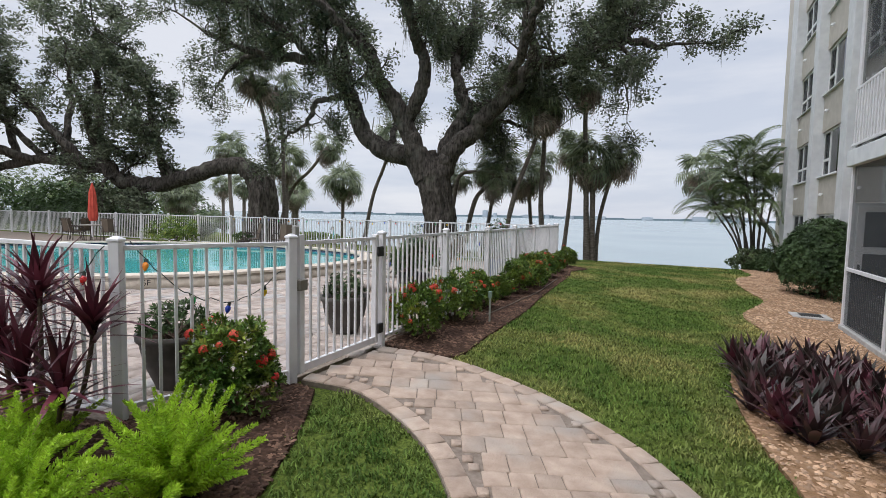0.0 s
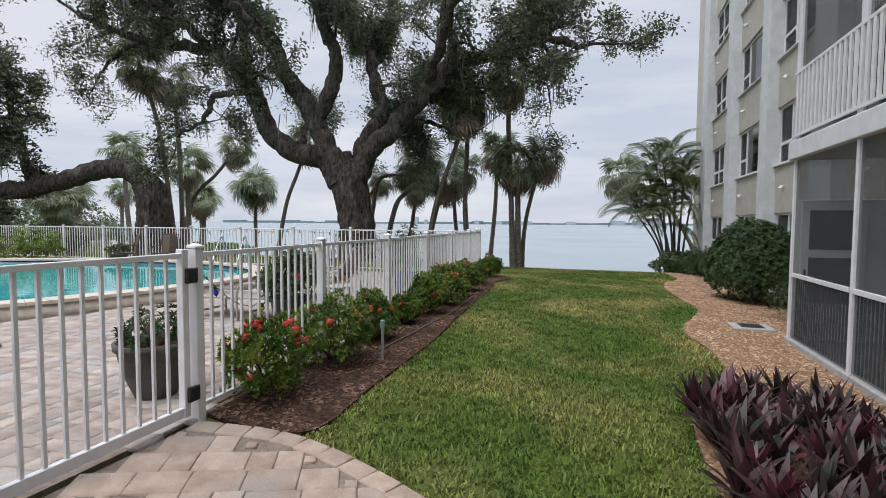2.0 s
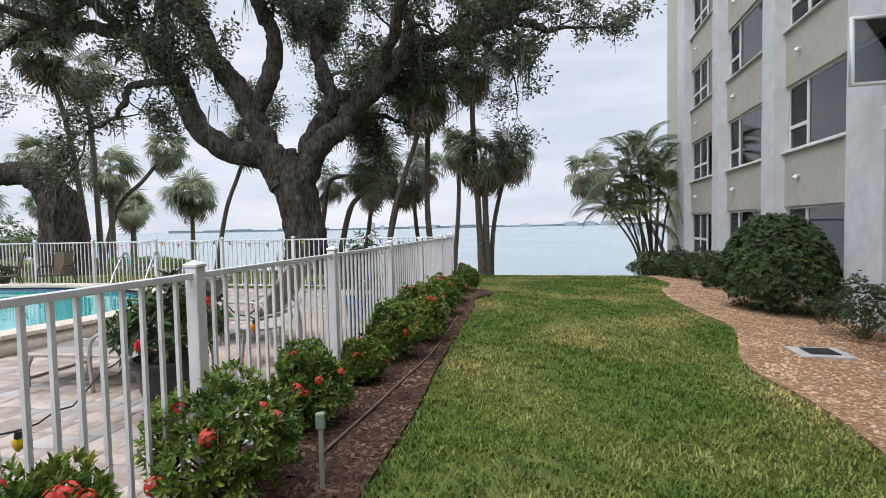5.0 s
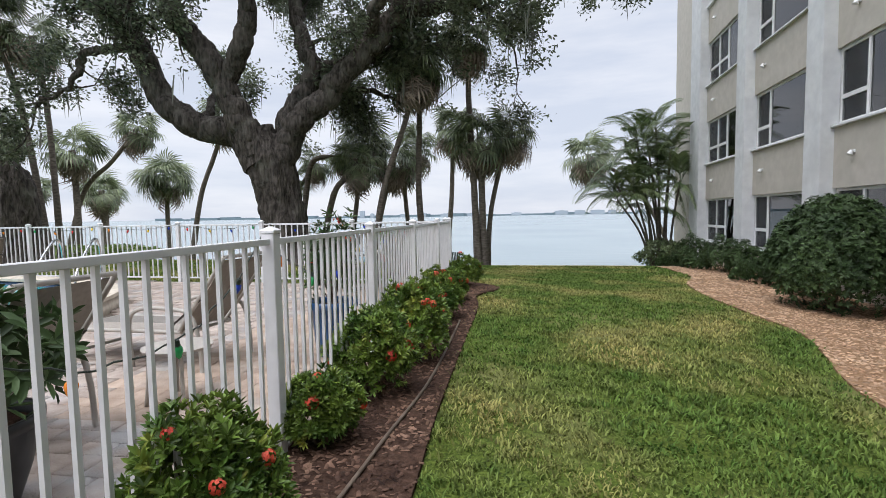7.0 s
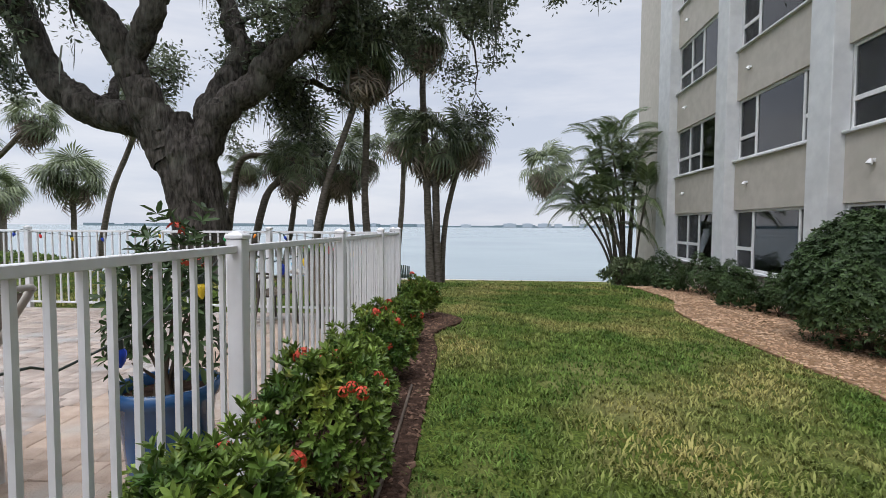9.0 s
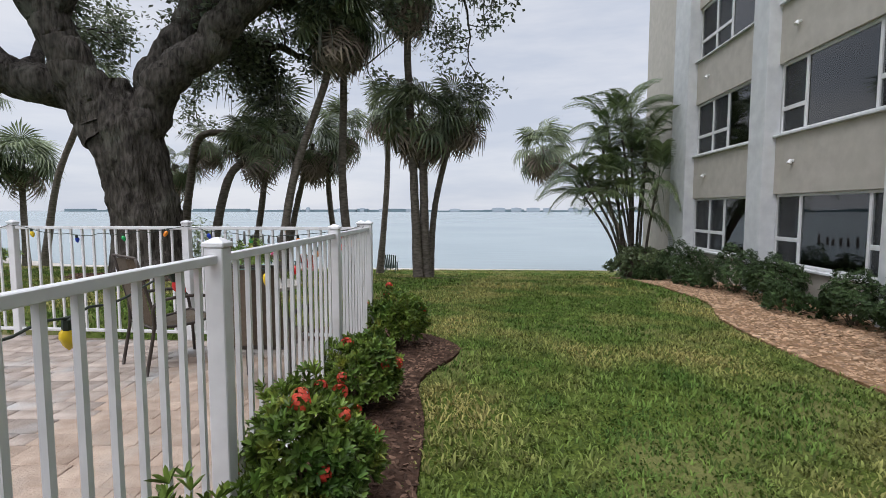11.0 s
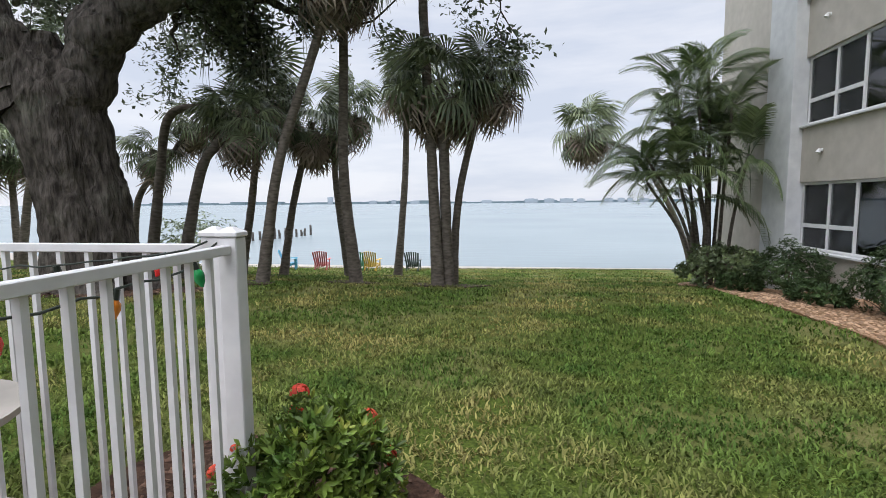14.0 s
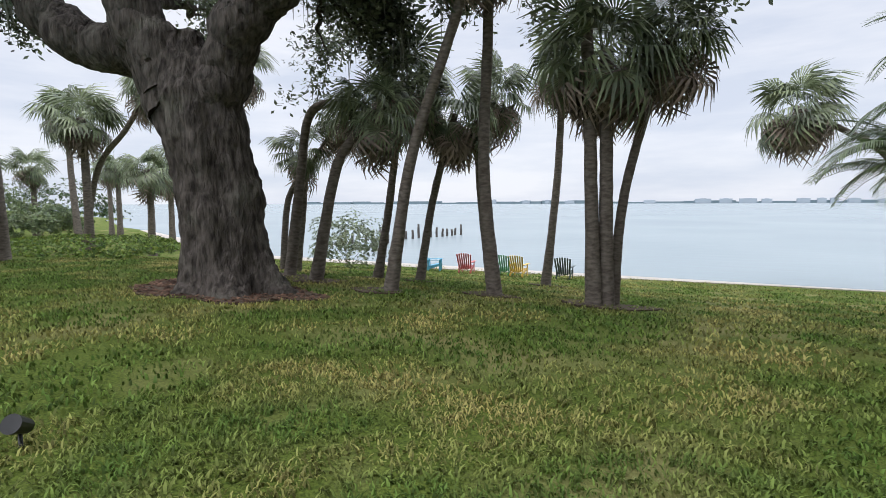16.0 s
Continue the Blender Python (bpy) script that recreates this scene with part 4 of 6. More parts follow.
sabal(lean, [(-9.5, 27.7, 0), (-9.1, 27.8, 1.4), (-8.45, 27.9, 3.85)], 0.13, 1.25, 36, 30, 8)
sabal(lean, [(-10.5, 27.0, 0), (-10.1, 27.1, 1.4), (-9.65, 27.2, 4.7)], 0.13, 1.4, 40, 30, 9)
sabal(lean, [(-10.7, 24.6, 0), (-10.1, 24.7, 2.1), (-9.6, 24.8, 2.9), (-9.0, 24.9, 3.5)], 0.14, 1.0, 26, 24, 10)
sabal(lean, [(-11.9, 25.0, 0), (-11.5, 25.1, 2.1), (-11.25, 25.15, 3.5), (-10.7, 25.2, 3.85), (-9.7, 25.4, 3.75)], 0.13, 0.8, 22, 16, 11)
sabal(lean, [(-14.3, 27.3, 0), (-14.1, 27.4, 1.5), (-13.2, 27.5, 2.6), (-12.2, 27.7, 3.9)], 0.11, 0.85, 28, 18, 12)
sabal(tall, [(-13.6, 27.1, 0), (-13.3, 27.2, 1.4), (-13.3, 27.2, 3.05)], 0.13, 0.95, 30, 14, 13)
sabal(lean, [(6.3, 38.6, 0), (5.4, 38.4, 0.3), (3.8, 38.2, 3.0), (2.3, 38.1, 4.1), (1.0, 38.1, 4.9)], 0.14, 1.6, 44, 40, 14)
sabal(lean, [(-20.0, 28.6, 0), (-19.3, 28.7, 2.5), (-18.5, 28.9, 4.7), (-17.8, 29, 6.6)], 0.14, 1.25, 34, 24, 15)
sabal("round headed cabbage palm with a straight trunk", [(-25, 32.9, 0), (-25, 32.9, 1.5), (-24.95, 32.9, 3.9)], 0.17, 1.6, 60, 10, 16)
sabal(lean, [(-28.3, 28.8, 0), (-26.9, 28.9, 2.9), (-25.1, 29.2, 4.7), (-23.7, 29.5, 6.4)], 0.14, 1.2, 36, 26, 17)
sabal("cabbage palm with old frond stubs on its trunk", [(-26.8, 28.3, 0), (-26.7, 28.3, 2.5), (-26.8, 28.3, 5.2)], 0.2, 1.5, 42, 24, 18, True)
sabal(tall, [(-22.2, 22.9, 0), (-22.8, 22.6, 6.0), (-23.7, 22.2, 9.8)], 0.14, 1.4, 36, 30, 19)
sabal(tall, [(-22.0, 23.2, 0), (-22.1, 23.1, 6.0), (-22.4, 22.9, 9.0)], 0.13, 1.4, 36, 30, 20)
sabal(tall, [(-39.0, 34.3, 0), (-39.6, 34.4, 3.5), (-39.8, 34.5, 7.4)], 0.22, 1.8, 44, 20, 21)
for k, (x, y, h) in enumerate([(-33, 24, 2.6), (-36, 27, 3.2), (-31, 34, 3.4), (-44, 40, 4.4), (-48, 36, 4.2), (-41, 30, 3.4), (-52, 44, 4.6), (-35.5, 38.5, 3.4)]):
    sabal("short cabbage palm in a grove beyond the pool", [(x, y, 0), (x + 0.1, y, h * 0.5), (x, y, h)], 0.22, 1.5, 40, 14, 30 + k)

# bare soil round the palm feet
for k, (x, y, rx) in enumerate([(-4.05, 26.05, 1.0), (-6.97, 32.4, 0.7), (-6.6, 25.7, 0.65), (-8.5, 24.1, 0.6), (-9.5, 27.7, 0.55), (-10.6, 24.6, 0.7), (-10.5, 27.0, 0.5), (-11.9, 25.0, 0.8)]):
    a = np.linspace(0, 2 * math.pi, 22, endpoint=False)
    q = np.column_stack([x + rx * np.cos(a) * (1 + 0.2 * np.sin(3 * a + k)), y + rx * 0.8 * np.sin(a) * (1 + 0.2 * np.cos(2 * a + k))])
    tagged(sheet("soil_patch", q, 0.014, "litter", 0.25, skirt=0.05), "bare dark soil round the palm trunks", "soil", kind="structure")

# ---- live oaks ----
CLUMP_RNG = np.random.default_rng(77)


def leaf_clump(n=16, spread=0.3, size=0.085):
    vs, fs = [], []
    for k in range(n):
        c = CLUMP_RNG.normal(size=3) * spread * (0.55, 0.55, 0.42)
        R = turns(CLUMP_RNG, 1)[0]
        q = np.array([(0, 0, 0), (0.5, 0.24, 0.05), (1, 0, 0), (0.5, -0.24, 0.05)]) * size * CLUMP_RNG.uniform(0.8, 1.4)
        vs.append(q @ R.T + c)
        fs.append(np.arange(4)[None] + 4 * k)
    return np.vstack(vs), np.vstack(fs)


def grow(rng, wood, tips, p, d, L, r, level, up=0.05):
    """A crooked branch that forks into twigs; twig ends carry leaves."""
    n = 6
    pts = [np.array(p, float)]
    d = np.array(d, float)
    for i in range(n):
        d = d + rng.normal(size=3) * 0.27 + np.array([0, 0, up])
        d /= np.linalg.norm(d)
        pts.append(pts[-1] + d * L / n)
        if level < 3 and i >= 1:
            for _ in range(1):
                if rng.random() < (0.8 if level == 1 else 0.55):
                    side = d + rng.normal(size=3) * 0.75
                    grow(rng, wood, tips, pts[-1], side / np.linalg.norm(side), L * rng.uniform(0.38, 0.62), r * 0.5, level + 1, up * 0.6)
        if level >= 2 and i >= 2:
            tips.append((pts[-1], level))
    wood.add(tube(np.array(pts if level < 2 else pts[::2]), [r, r * 0.35], 6 if level < 2 else 4))
    tips.append((pts[-1], level))


def furrow(V, ctr, depth):
    """Press bark furrows along the grain and lumps into a limb."""
    out = np.array(V, float)
    for i, (v, c) in enumerate(zip(V, ctr)):
        g = noise.noise(Vector((v[0] * 7, v[1] * 7, v[2] * 1.6)))
        b = noise.noise(Vector((v[0] * 1.6 + 9, v[1] * 1.6, v[2] * 1.3)))
        h = noise.noise(Vector((v[0] * 16, v[1] * 16, v[2] * 5 + 4)))
        d = v - c
        d /= np.linalg.norm(d) + 1e-9
        out[i] = v + d * depth * (1.2 * b + 1.0 * (1 - 2.2 * abs(g)) + 0.45 * h - 0.3)
    return out


def oak(label, base, trunk, limbs, seed, leaf=0.09, per_tip=1, moss=0, reach=3.2, dense=0.26):
    rng = np.random.default_rng(seed)
    z = gz(base[0], base[1])
    ob = thing("oak_tree", label, "tree", (base[0], base[1], z))
    o = np.array([base[0], base[1], z])
    wood, twigs, tips = Pile(), Pile(), []
    P = curve([np.array(p, float) for p in trunk[0]], 70) - o
    V, F = tube(P, trunk[1], 64, 0.0, rng)
    # flutes and root flare
    a = np.arctan2(V[:, 1] - P[:, 1].repeat(64), V[:, 0] - P[:, 0].repeat(64))
    zz = V[:, 2]
    k = 1 + 0.07 * np.sin(5 * a + 0.5 * zz) + 0.05 * np.sin(9 * a - 0.8 * zz) + 0.45 * np.exp(-np.maximum(zz, 0) / 0.28) * (0.6 + 0.4 * np.sin(6 * a))
    ctr = P.repeat(64, axis=0)
    V = np.column_stack([ctr[:, 0] + (V[:, 0] - ctr[:, 0]) * k, ctr[:, 1] + (V[:, 1] - ctr[:, 1]) * k, V[:, 2]])
    wood.add((furrow(V, ctr, 0.075), F))
    for pts, r0, r1 in limbs:
        Q = curve([np.array(p, float) for p in pts], 7 * len(pts)) - o
        Q[3:] += rng.normal(size=Q[3:].shape) * 0.05
        Q2 = np.column_stack([np.interp(np.linspace(0, 1, 3 * len(Q)), np.linspace(0, 1, len(Q)), Q[:, j]) for j in range(3)])
        V, F = tube(Q2, [r0, (r0 * 0.6 + r1 * 0.4), r1], 24)
        wood.add((furrow(V, Q2.repeat(24, axis=0), 0.05 * min(1, r0 / 0.3)), F))
        n = len(Q)
        start = 0.44 if r0 > 0.3 else 0.3
        for i in range(int(n * start), n):
            if rng.random() < dense:
                t = Q[i] - Q[i - 1]
                t /= np.linalg.norm(t)
                d = t * 0.5 + rng.normal(size=3) * 0.8 + np.array([0, 0, 0.42])
                f = i / n
                grow(rng, twigs, tips, Q[i], d / np.linalg.norm(d), reach * rng.uniform(0.5, 1.05), max(0.025, (r0 * (1 - f) + r1 * f) * 0.38), 1)
        grow(rng, twigs, tips, Q[-1], Q[-1] - Q[-3], reach, r1 * 0.8, 1)
    part("trunk", wood.mesh("trunk"), "oak_bark", ob, "thick furrowed grey trunk and limbs")
    part("twig_growth", twigs.mesh("twig_growth"), "oak_bark", ob)
    T = np.array([t[0] for t in tips])
    T = np.repeat(T, per_tip, axis=0)
    T = T + rng.normal(size=T.shape) * 0.16
    V, F = leaf_clump(13, 0.24, leaf)
    part("crown", scattered("crown", V, F, T, rot_z(rng.uniform(0, 6.28, len(T))), rng.uniform(0.7, 1.3, len(T))), "oak_leaf", ob)
    if moss:
        pickm = T[rng.choice(len(T), moss)]
        ms = Pile()
        for q in pickm:
            for _ in range(5):
                L = rng.uniform(0.35, 1.3)
                s = q + rng.normal(size=3) * 0.1
                w = rng.uniform(0.008, 0.025)
                a = rng.uniform(0, 3.14)
                u = np.array([math.cos(a), math.sin(a), 0]) * w
                m = s + np.array([rng.normal() * 0.05, rng.normal() * 0.05, -L * 0.5])
                e = m + np.array([rng.normal() * 0.05, rng.normal() * 0.05, -L * 0.5])
                ms.add((np.array([s - u, s + u, m - u * 1.2, m + u * 1.2, e - u * 0.2, e + u * 0.2]), np.array([(0, 1, 3, 2), (2, 3, 5, 4)])))
        tagged(part("moss", ms.mesh("moss", False), "moss", ob, "grey moss hanging from the twigs"), kind="stuff")
    return ob, len(T)


main_limbs = [
    ([(-11.5, 21.8, 3.2), (-12.3, 21.75, 4.35), (-13.5, 21.4, 4.6), (-14.7, 21.1, 5.5), (-15.6, 20.9, 7.6), (-16.6, 20.6, 8.9), (-18.2, 20.2, 9.4), (-20.5, 19.6, 9.7), (-23.5, 18.9, 11.0)], 0.55, 0.09),
    ([(-15.7, 20.9, 8.0), (-15.9, 20.7, 10.4), (-16.8, 20.3, 12.2)], 0.25, 0.07),
    ([(-11.6, 21.7, 3.6), (-12.0, 21.4, 4.9), (-12.7, 21.0, 6.6), (-13.7, 20.6, 8.1), (-14.2, 20.2, 9.6), (-15.8, 19.6, 11.2), (-17.6, 19.0, 12.5)], 0.5, 0.09),
    ([(-12.3, 21.2, 6.0), (-11.2, 20.9, 7.9), (-11.4, 20.4, 9.7), (-12.2, 20.0, 11.4)], 0.33, 0.08),
    ([(-11.0, 22.2, 3.8), (-10.6, 22.6, 5.1), (-9.9, 22.9, 6.8), (-10.6, 23.2, 8.5), (-10.8, 23.6, 9.9), (-10.0, 24.0, 11.6)], 0.42, 0.09),
    ([(-11.0, 22.0, 3.0), (-10.3, 22.15, 4.5), (-9.2, 22.4, 5.6), (-7.6, 22.8, 7.4), (-6.6, 23.0, 8.4), (-4.3, 23.5, 9.0), (-2.6, 24.0, 9.4), (-1.2, 24.4, 9.1)], 0.48, 0.1),
    ([(-7.3, 22.9, 7.6), (-6.5, 22.7, 9.1), (-6.8, 22.3, 10.5), (-5.8, 22.0, 12.0)], 0.24, 0.07),
    ([(-9.9, 22.9, 6.7), (-8.5, 23.3, 7.1), (-7.3, 24.0, 7.6), (-5.8, 25.2, 8.6)], 0.2, 0.06),
    ([(-15.7, 20.9, 7.4), (-17.3, 20.6, 7.2), (-17.8, 20.4, 6.2), (-19.1, 20.2, 5.4)], 0.15, 0.05),
    ([(-11.3, 20.5, 9.0), (-10.8, 18.5, 10.6), (-10.0, 16.5, 11.3), (-9.2, 14.8, 11.2)], 0.24, 0.07),
    ([(-7.6, 22.6, 7.6), (-6.2, 20.8, 9.4), (-5.0, 19.4, 10.6), (-4.0, 18.4, 11.2)], 0.22, 0.06),
    ([(-4.3, 23.5, 9.0), (-3.0, 22.8, 8.9), (-2.2, 22.6, 8.3)], 0.14, 0.05),
    ([(-3.2, 23.8, 9.2), (-2.4, 24.8, 10.2), (-1.8, 25.6, 10.6)], 0.14, 0.05),
    ([(-10.6, 22.7, 5.1), (-10.3, 23.9, 6.3), (-9.4, 25.0, 6.6), (-8.0, 25.8, 6.3), (-6.8, 26.5, 6.1)], 0.17, 0.05),
    ([(-10.4, 24.1, 6.4), (-10.8, 25.2, 6.4), (-11.6, 26.0, 6.0)], 0.1, 0.04),
    ([(-4.3, 23.6, 9.0), (-3.6, 25.2, 8.8), (-3.0, 26.4, 8.2)], 0.13, 0.05),
    ([(-13.5, 21.5, 4.7), (-14.1, 23.0, 6.0), (-14.6, 24.4, 6.6), (-15.6, 25.4, 6.8)], 0.16, 0.05),
    ([(-14.0, 20.3, 9.0), (-14.6, 18.0, 10.4), (-15.0, 16.0, 10.8)], 0.22, 0.06),
    ([(-10.7, 23.2, 8.6), (-11.5, 25.5, 10.0), (-12, 27.5, 10.4)], 0.24, 0.06),
    ([(-17.0, 20.5, 9.0), (-18.4, 18.8, 10.6), (-20.0, 17.4, 11.6), (-21.6, 16.2, 11.6)], 0.2, 0.06),
    ([(-20.5, 19.6, 9.7), (-22.2, 20.8, 10.2), (-24.2, 21.4, 10.0), (-26.0, 21.6, 9.0)], 0.17, 0.05),
]
oak1, n1 = oak("large spreading live oak with dark furrowed limbs and hanging moss", (-11.2, 22.0),
               ([(-10.7, 22.2, -0.6), (-10.8, 22.15, 0.6), (-10.95, 22.1, 2.0), (-11.2, 21.95, 3.4), (-11.4, 21.8, 4.6)], [0.88, 0.76, 0.7, 0.74, 0.3]), main_limbs, 11, 0.15, 1, 300, 2.3, 0.3)
oak2, n2 = oak("live oak with a long low limb reaching over the pool terrace", (-21.4, 20.9),
               ([(-21.4, 20.9, -0.5), (-21.4, 20.9, 1.0), (-21.45, 20.9, 2.6), (-21.8, 20.7, 3.6)], [0.95, 0.78, 0.72, 0.55]),
               [([(-21.5, 20.8, 3.1), (-22.4, 20.4, 3.95), (-23.9, 19.7, 3.9), (-26.2, 18.6, 3.0), (-28.5, 17.5, 3.0), (-29.6, 16.9, 3.8), (-32.5, 15.6, 4.2), (-36, 14, 3.4)], 0.5, 0.2),
                ([(-29.6, 16.9, 3.8), (-30.5, 17.4, 7.0), (-31, 17.6, 10.0), (-30.4, 17.2, 12)], 0.22, 0.06),
                ([(-26.4, 18.5, 3.1), (-27.4, 18.6, 6.0), (-27.8, 18.4, 8.5), (-28.4, 18.0, 10.6)], 0.18, 0.05),
                ([(-34, 15, 4.0), (-35.8, 15, 8.0), (-36.6, 14.4, 11.0)], 0.2, 0.06),
                ([(-31.5, 16, 4.1), (-32.2, 16.8, 7.6), (-33.4, 17.4, 10)], 0.2, 0.06),
                ([(-28.6, 17.4, 3.1), (-29.5, 16.6, 5.0), (-29.0, 15.6, 7.0), (-28, 14.5, 8.4)], 0.2, 0.06),
                ([(-30.5, 16.5, 4.0), (-32, 15.4, 6.2), (-33, 14, 8.5), (-33.5, 12.5, 9.5)], 0.24, 0.06),
                ([(-26.0, 18.7, 3.1), (-26.6, 18.0, 5.2), (-27.8, 17.6, 7.4)], 0.14, 0.05),
                ([(-32.5, 15.6, 4.2), (-35, 14.6, 6.5), (-36.5, 12.5, 8.2)], 0.2, 0.06),
                ([(-33, 15.2, 4.1), (-35, 11.5, 5.6), (-36, 8.5, 6.4)], 0.2, 0.06)], 12, 0.17, 1, 60, 2.4, 0.4)

# ---- shrubs along the fence ----
ixora = "ixora shrub with small glossy leaves and red-orange flowers"
for k, (x, y, rx, ry, h, fl) in enumerate([(-2.92, 5.36, 0.36, 0.38, 0.68, 22), (-2.9, 6.42, 0.42, 0.42, 0.7, 13), (-2.96, 7.48, 0.3, 0.33, 0.62, 8), (-2.96, 8.52, 0.26, 0.26, 0.42, 9),
                                           (-2.93, 9.42, 0.37, 0.36, 0.66, 9), (-2.86, 10.38, 0.38, 0.4, 0.74, 15), (-2.98, 11.3, 0.31, 0.32, 0.6, 9), (-3.02, 12.15, 0.32, 0.33, 0.64, 15),
                                           (-3.14, 13.55, 0.36, 0.36, 0.5, 15), (-3.14, 15.1, 0.34, 0.34, 0.56, 14), (-2.98, 2.6, 0.38, 0.36, 0.74, 18)]):
    bush("ixora_shrub", ixora, (x, y), (rx * 0.9, ry * 0.9, h * 0.94), 0.056, 1050, "ixora_leaf", 100 + k, "ixora shrubs in the mulch beds", fl, 0.85, 6, 0.2, 0.1, "ixora_flower", 0.05)
bush("round_shrub", "large clipped round shrub with dark leathery leaves", (3.28, 15.4), (0.98, 1.15, 1.92), 0.075, 6500, "hedge_leaf", 200, "", 0, 0.35, 6, 0.02, 0.05)
bush("round_shrub", "small dark shrub beside the porch corner", (3.55, 12.9), (0.5, 0.6, 0.95), 0.055, 1000, "hedge_leaf", 201)
for k, (x, y, rx, ry, h) in enumerate([(3.75, 18.4, 0.4, 0.55, 0.85), (3.72, 20.5, 0.45, 0.6, 0.9), (3.68, 22.0, 0.5, 0.75, 1.05), (3.6, 24.9, 0.6, 0.9, 1.1), (3.75, 17.2, 0.4, 0.5, 0.7)]):
    bush("hedge", "informal green shrub under the ground floor windows", (x, y), (rx, ry, h), 0.055, 1700, "hedge_leaf", 210 + k, "shrubs along the building", 0, 0.4, 6, 0.2, 0.04)
bush("round_shrub", "clipped round green shrub by the far fence", (-19.3, 13.9), (0.95, 0.95, 1.1), 0.08, 900, "ixora_leaf", 230)
bush("beach_shrub", "wild grey-green shrub on the beach", (-17.8, 35.5), (1.9, 1.7, 2.6), 0.11, 1500, M["palm_leaf"], 231, "", 0, 0.5, 6, 0.3, 0.3)
for k, (x, y, w) in enumerate([(-34, 17.0, 9.5), (-23.5, 17.0, 2.4)]):
    bush("hedge", "dark clipped hedge behind the far fence", (x, y), (w, 0.8, 1.5 if k == 0 else 1.2), 0.14, 2200, "hedge_leaf", 240 + k, "", 0, 0.4, 5, 0.05, 0.1)
for k, (x, y, s, h) in enumerate([(-40, 21, 3.2, 3.4), (-46, 26, 3.5, 4.2), (-36, 19, 2.2, 2.4), (-50, 32, 4, 4.6), (-60, 44, 5, 4.6), (-43, 34, 2.5, 2.2), (-47, 17, 4.2, 4.4), (-54, 22, 5, 5.2), (-44, 11, 4, 4.2), (-58, 30, 5, 5)]):
    bush("thicket", "leafy green thicket beyond the pool terrace", (x, y), (s, s, h), 0.26, 1000, "areca_leaf" if k % 2 else "hedge_leaf", 250 + k, "", 0, 0.5, 6, 0.3, 0.3)
bush("ground_cover", "low bright green ground cover by the shore", (-25.5, 27.2), (5.0, 3.4, 0.75), 0.13, 2600, "ixora_leaf", 260, "", 0, 0.7, 6, 0.08, 0.05)


def strap(width, droop, n=4):
    """A long arching strap leaf along +x."""
    t = np.linspace(0, 1, n + 1)
    w = width * np.sin(np.pi * (0.18 + 0.8 * t)) * (1 - 0.6 * t ** 3)
    w[-1] = 0.002
    x, z = t * (1 - 0.25 * droop * t), 0.12 * t - droop * 0.55 * t ** 2
    V = []
    for i in range(n + 1):
        V += [(x[i], -w[i], z[i] + 0.3 * w[i]), (x[i], w[i], z[i] + 0.3 * w[i])]
    F = [(2 * i, 2 * i + 1, 2 * i + 3, 2 * i + 2) for i in range(n)]
    return np.array(V), np.array(F)


def straps(rng, n, length, width, lo, hi, droop, top=0.0):
    """A rosette of strap leaves at elevations between lo and hi."""
    vs, fs, o = [], [], 0
    for k in range(n):
        V, F = strap(width / length, droop * rng.uniform(0.5, 1.3))
        el = rng.uniform(lo, hi)
        R = rot_z(np.array([k * 2.4 + rng.uniform(-0.3, 0.3)]))[0] @ rot_y(np.array([-el]))[0]
        vs.append(V * length * rng.uniform(0.75, 1.15) @ R.T + (0, 0, top * rng.uniform(0, 1)))
        fs.append(F + o)
        o += len(V)
    return np.vstack(vs), np.vstack(fs)


rng = np.random.default_rng(21)
cord = thing("cordyline", "dark burgundy cordyline with strap leaves on thin stems", "plant", (-3.72, 1.72, gz(-3.72, 1.72)))
for dx, dy, h in ((0.0, 0.0, 0.95), (0.33, 0.14, 0.72), (-0.2, -0.12, 0.6), (0.12, -0.16, 0.45), (0.42, -0.1, 0.38), (-0.3, 0.1, 0.8)):
    s = pipe("stem", [(dx * 0.4, dy * 0.4, -0.03), (dx * 0.8, dy * 0.8, h * 0.5), (dx, dy, h)], 0.014, "stem", cord, 8, 6)
    V, F = straps(rng, 46, 0.48, 0.02, -0.1, 1.45, 0.5, 0.16)
    part("leaves", raw_mesh("leaves", V + (dx, dy, h - 0.1), F), "cordyline", s)

# foxtail ferns: bushy plumes, each built of fine needles
plume_meshes = []
for k in range(4):
    rng = np.random.default_rng(300 + k)
    m = 700
    t = rng.uniform(0.04, 1, m) ** 0.8
    arch = 0.10 + 0.05 * k
    ctr = np.column_stack([t * (1 - 0.1 * arch * t), 0.04 * np.sin(3 * t + k), 0.1 * t - arch * t ** 2.2])
    rad = 0.098 * np.minimum(1, t * 5 + 0.25) * (1 - 0.9 * t ** 2.2) + 0.006
    o = rng.normal(size=(m, 3)) * (0.15, 1, 1)
    o /= np.linalg.norm(o, axis=1, keepdims=True)
    pos = ctr + o * (rad * rng.uniform(0.1, 0.6, m))[:, None]
    R = facing(o * 0.8 + np.array([0.75, 0, 0])) @ rot_z(rng.uniform(0, 6.28, m))
    V = np.array([(-0.2, 0, 0), (0.2, 0, 0.0), (0.17, 0.04, 0.7), (0, 0, 1.1)])
    me = scattered("plume", V, [(0, 1, 2, 3)], pos, R, 0.062 * (1 - 0.55 * t) * rng.uniform(0.8, 1.2, m))
    me.materials.append(M["fern"])
    plume_meshes.append(me)
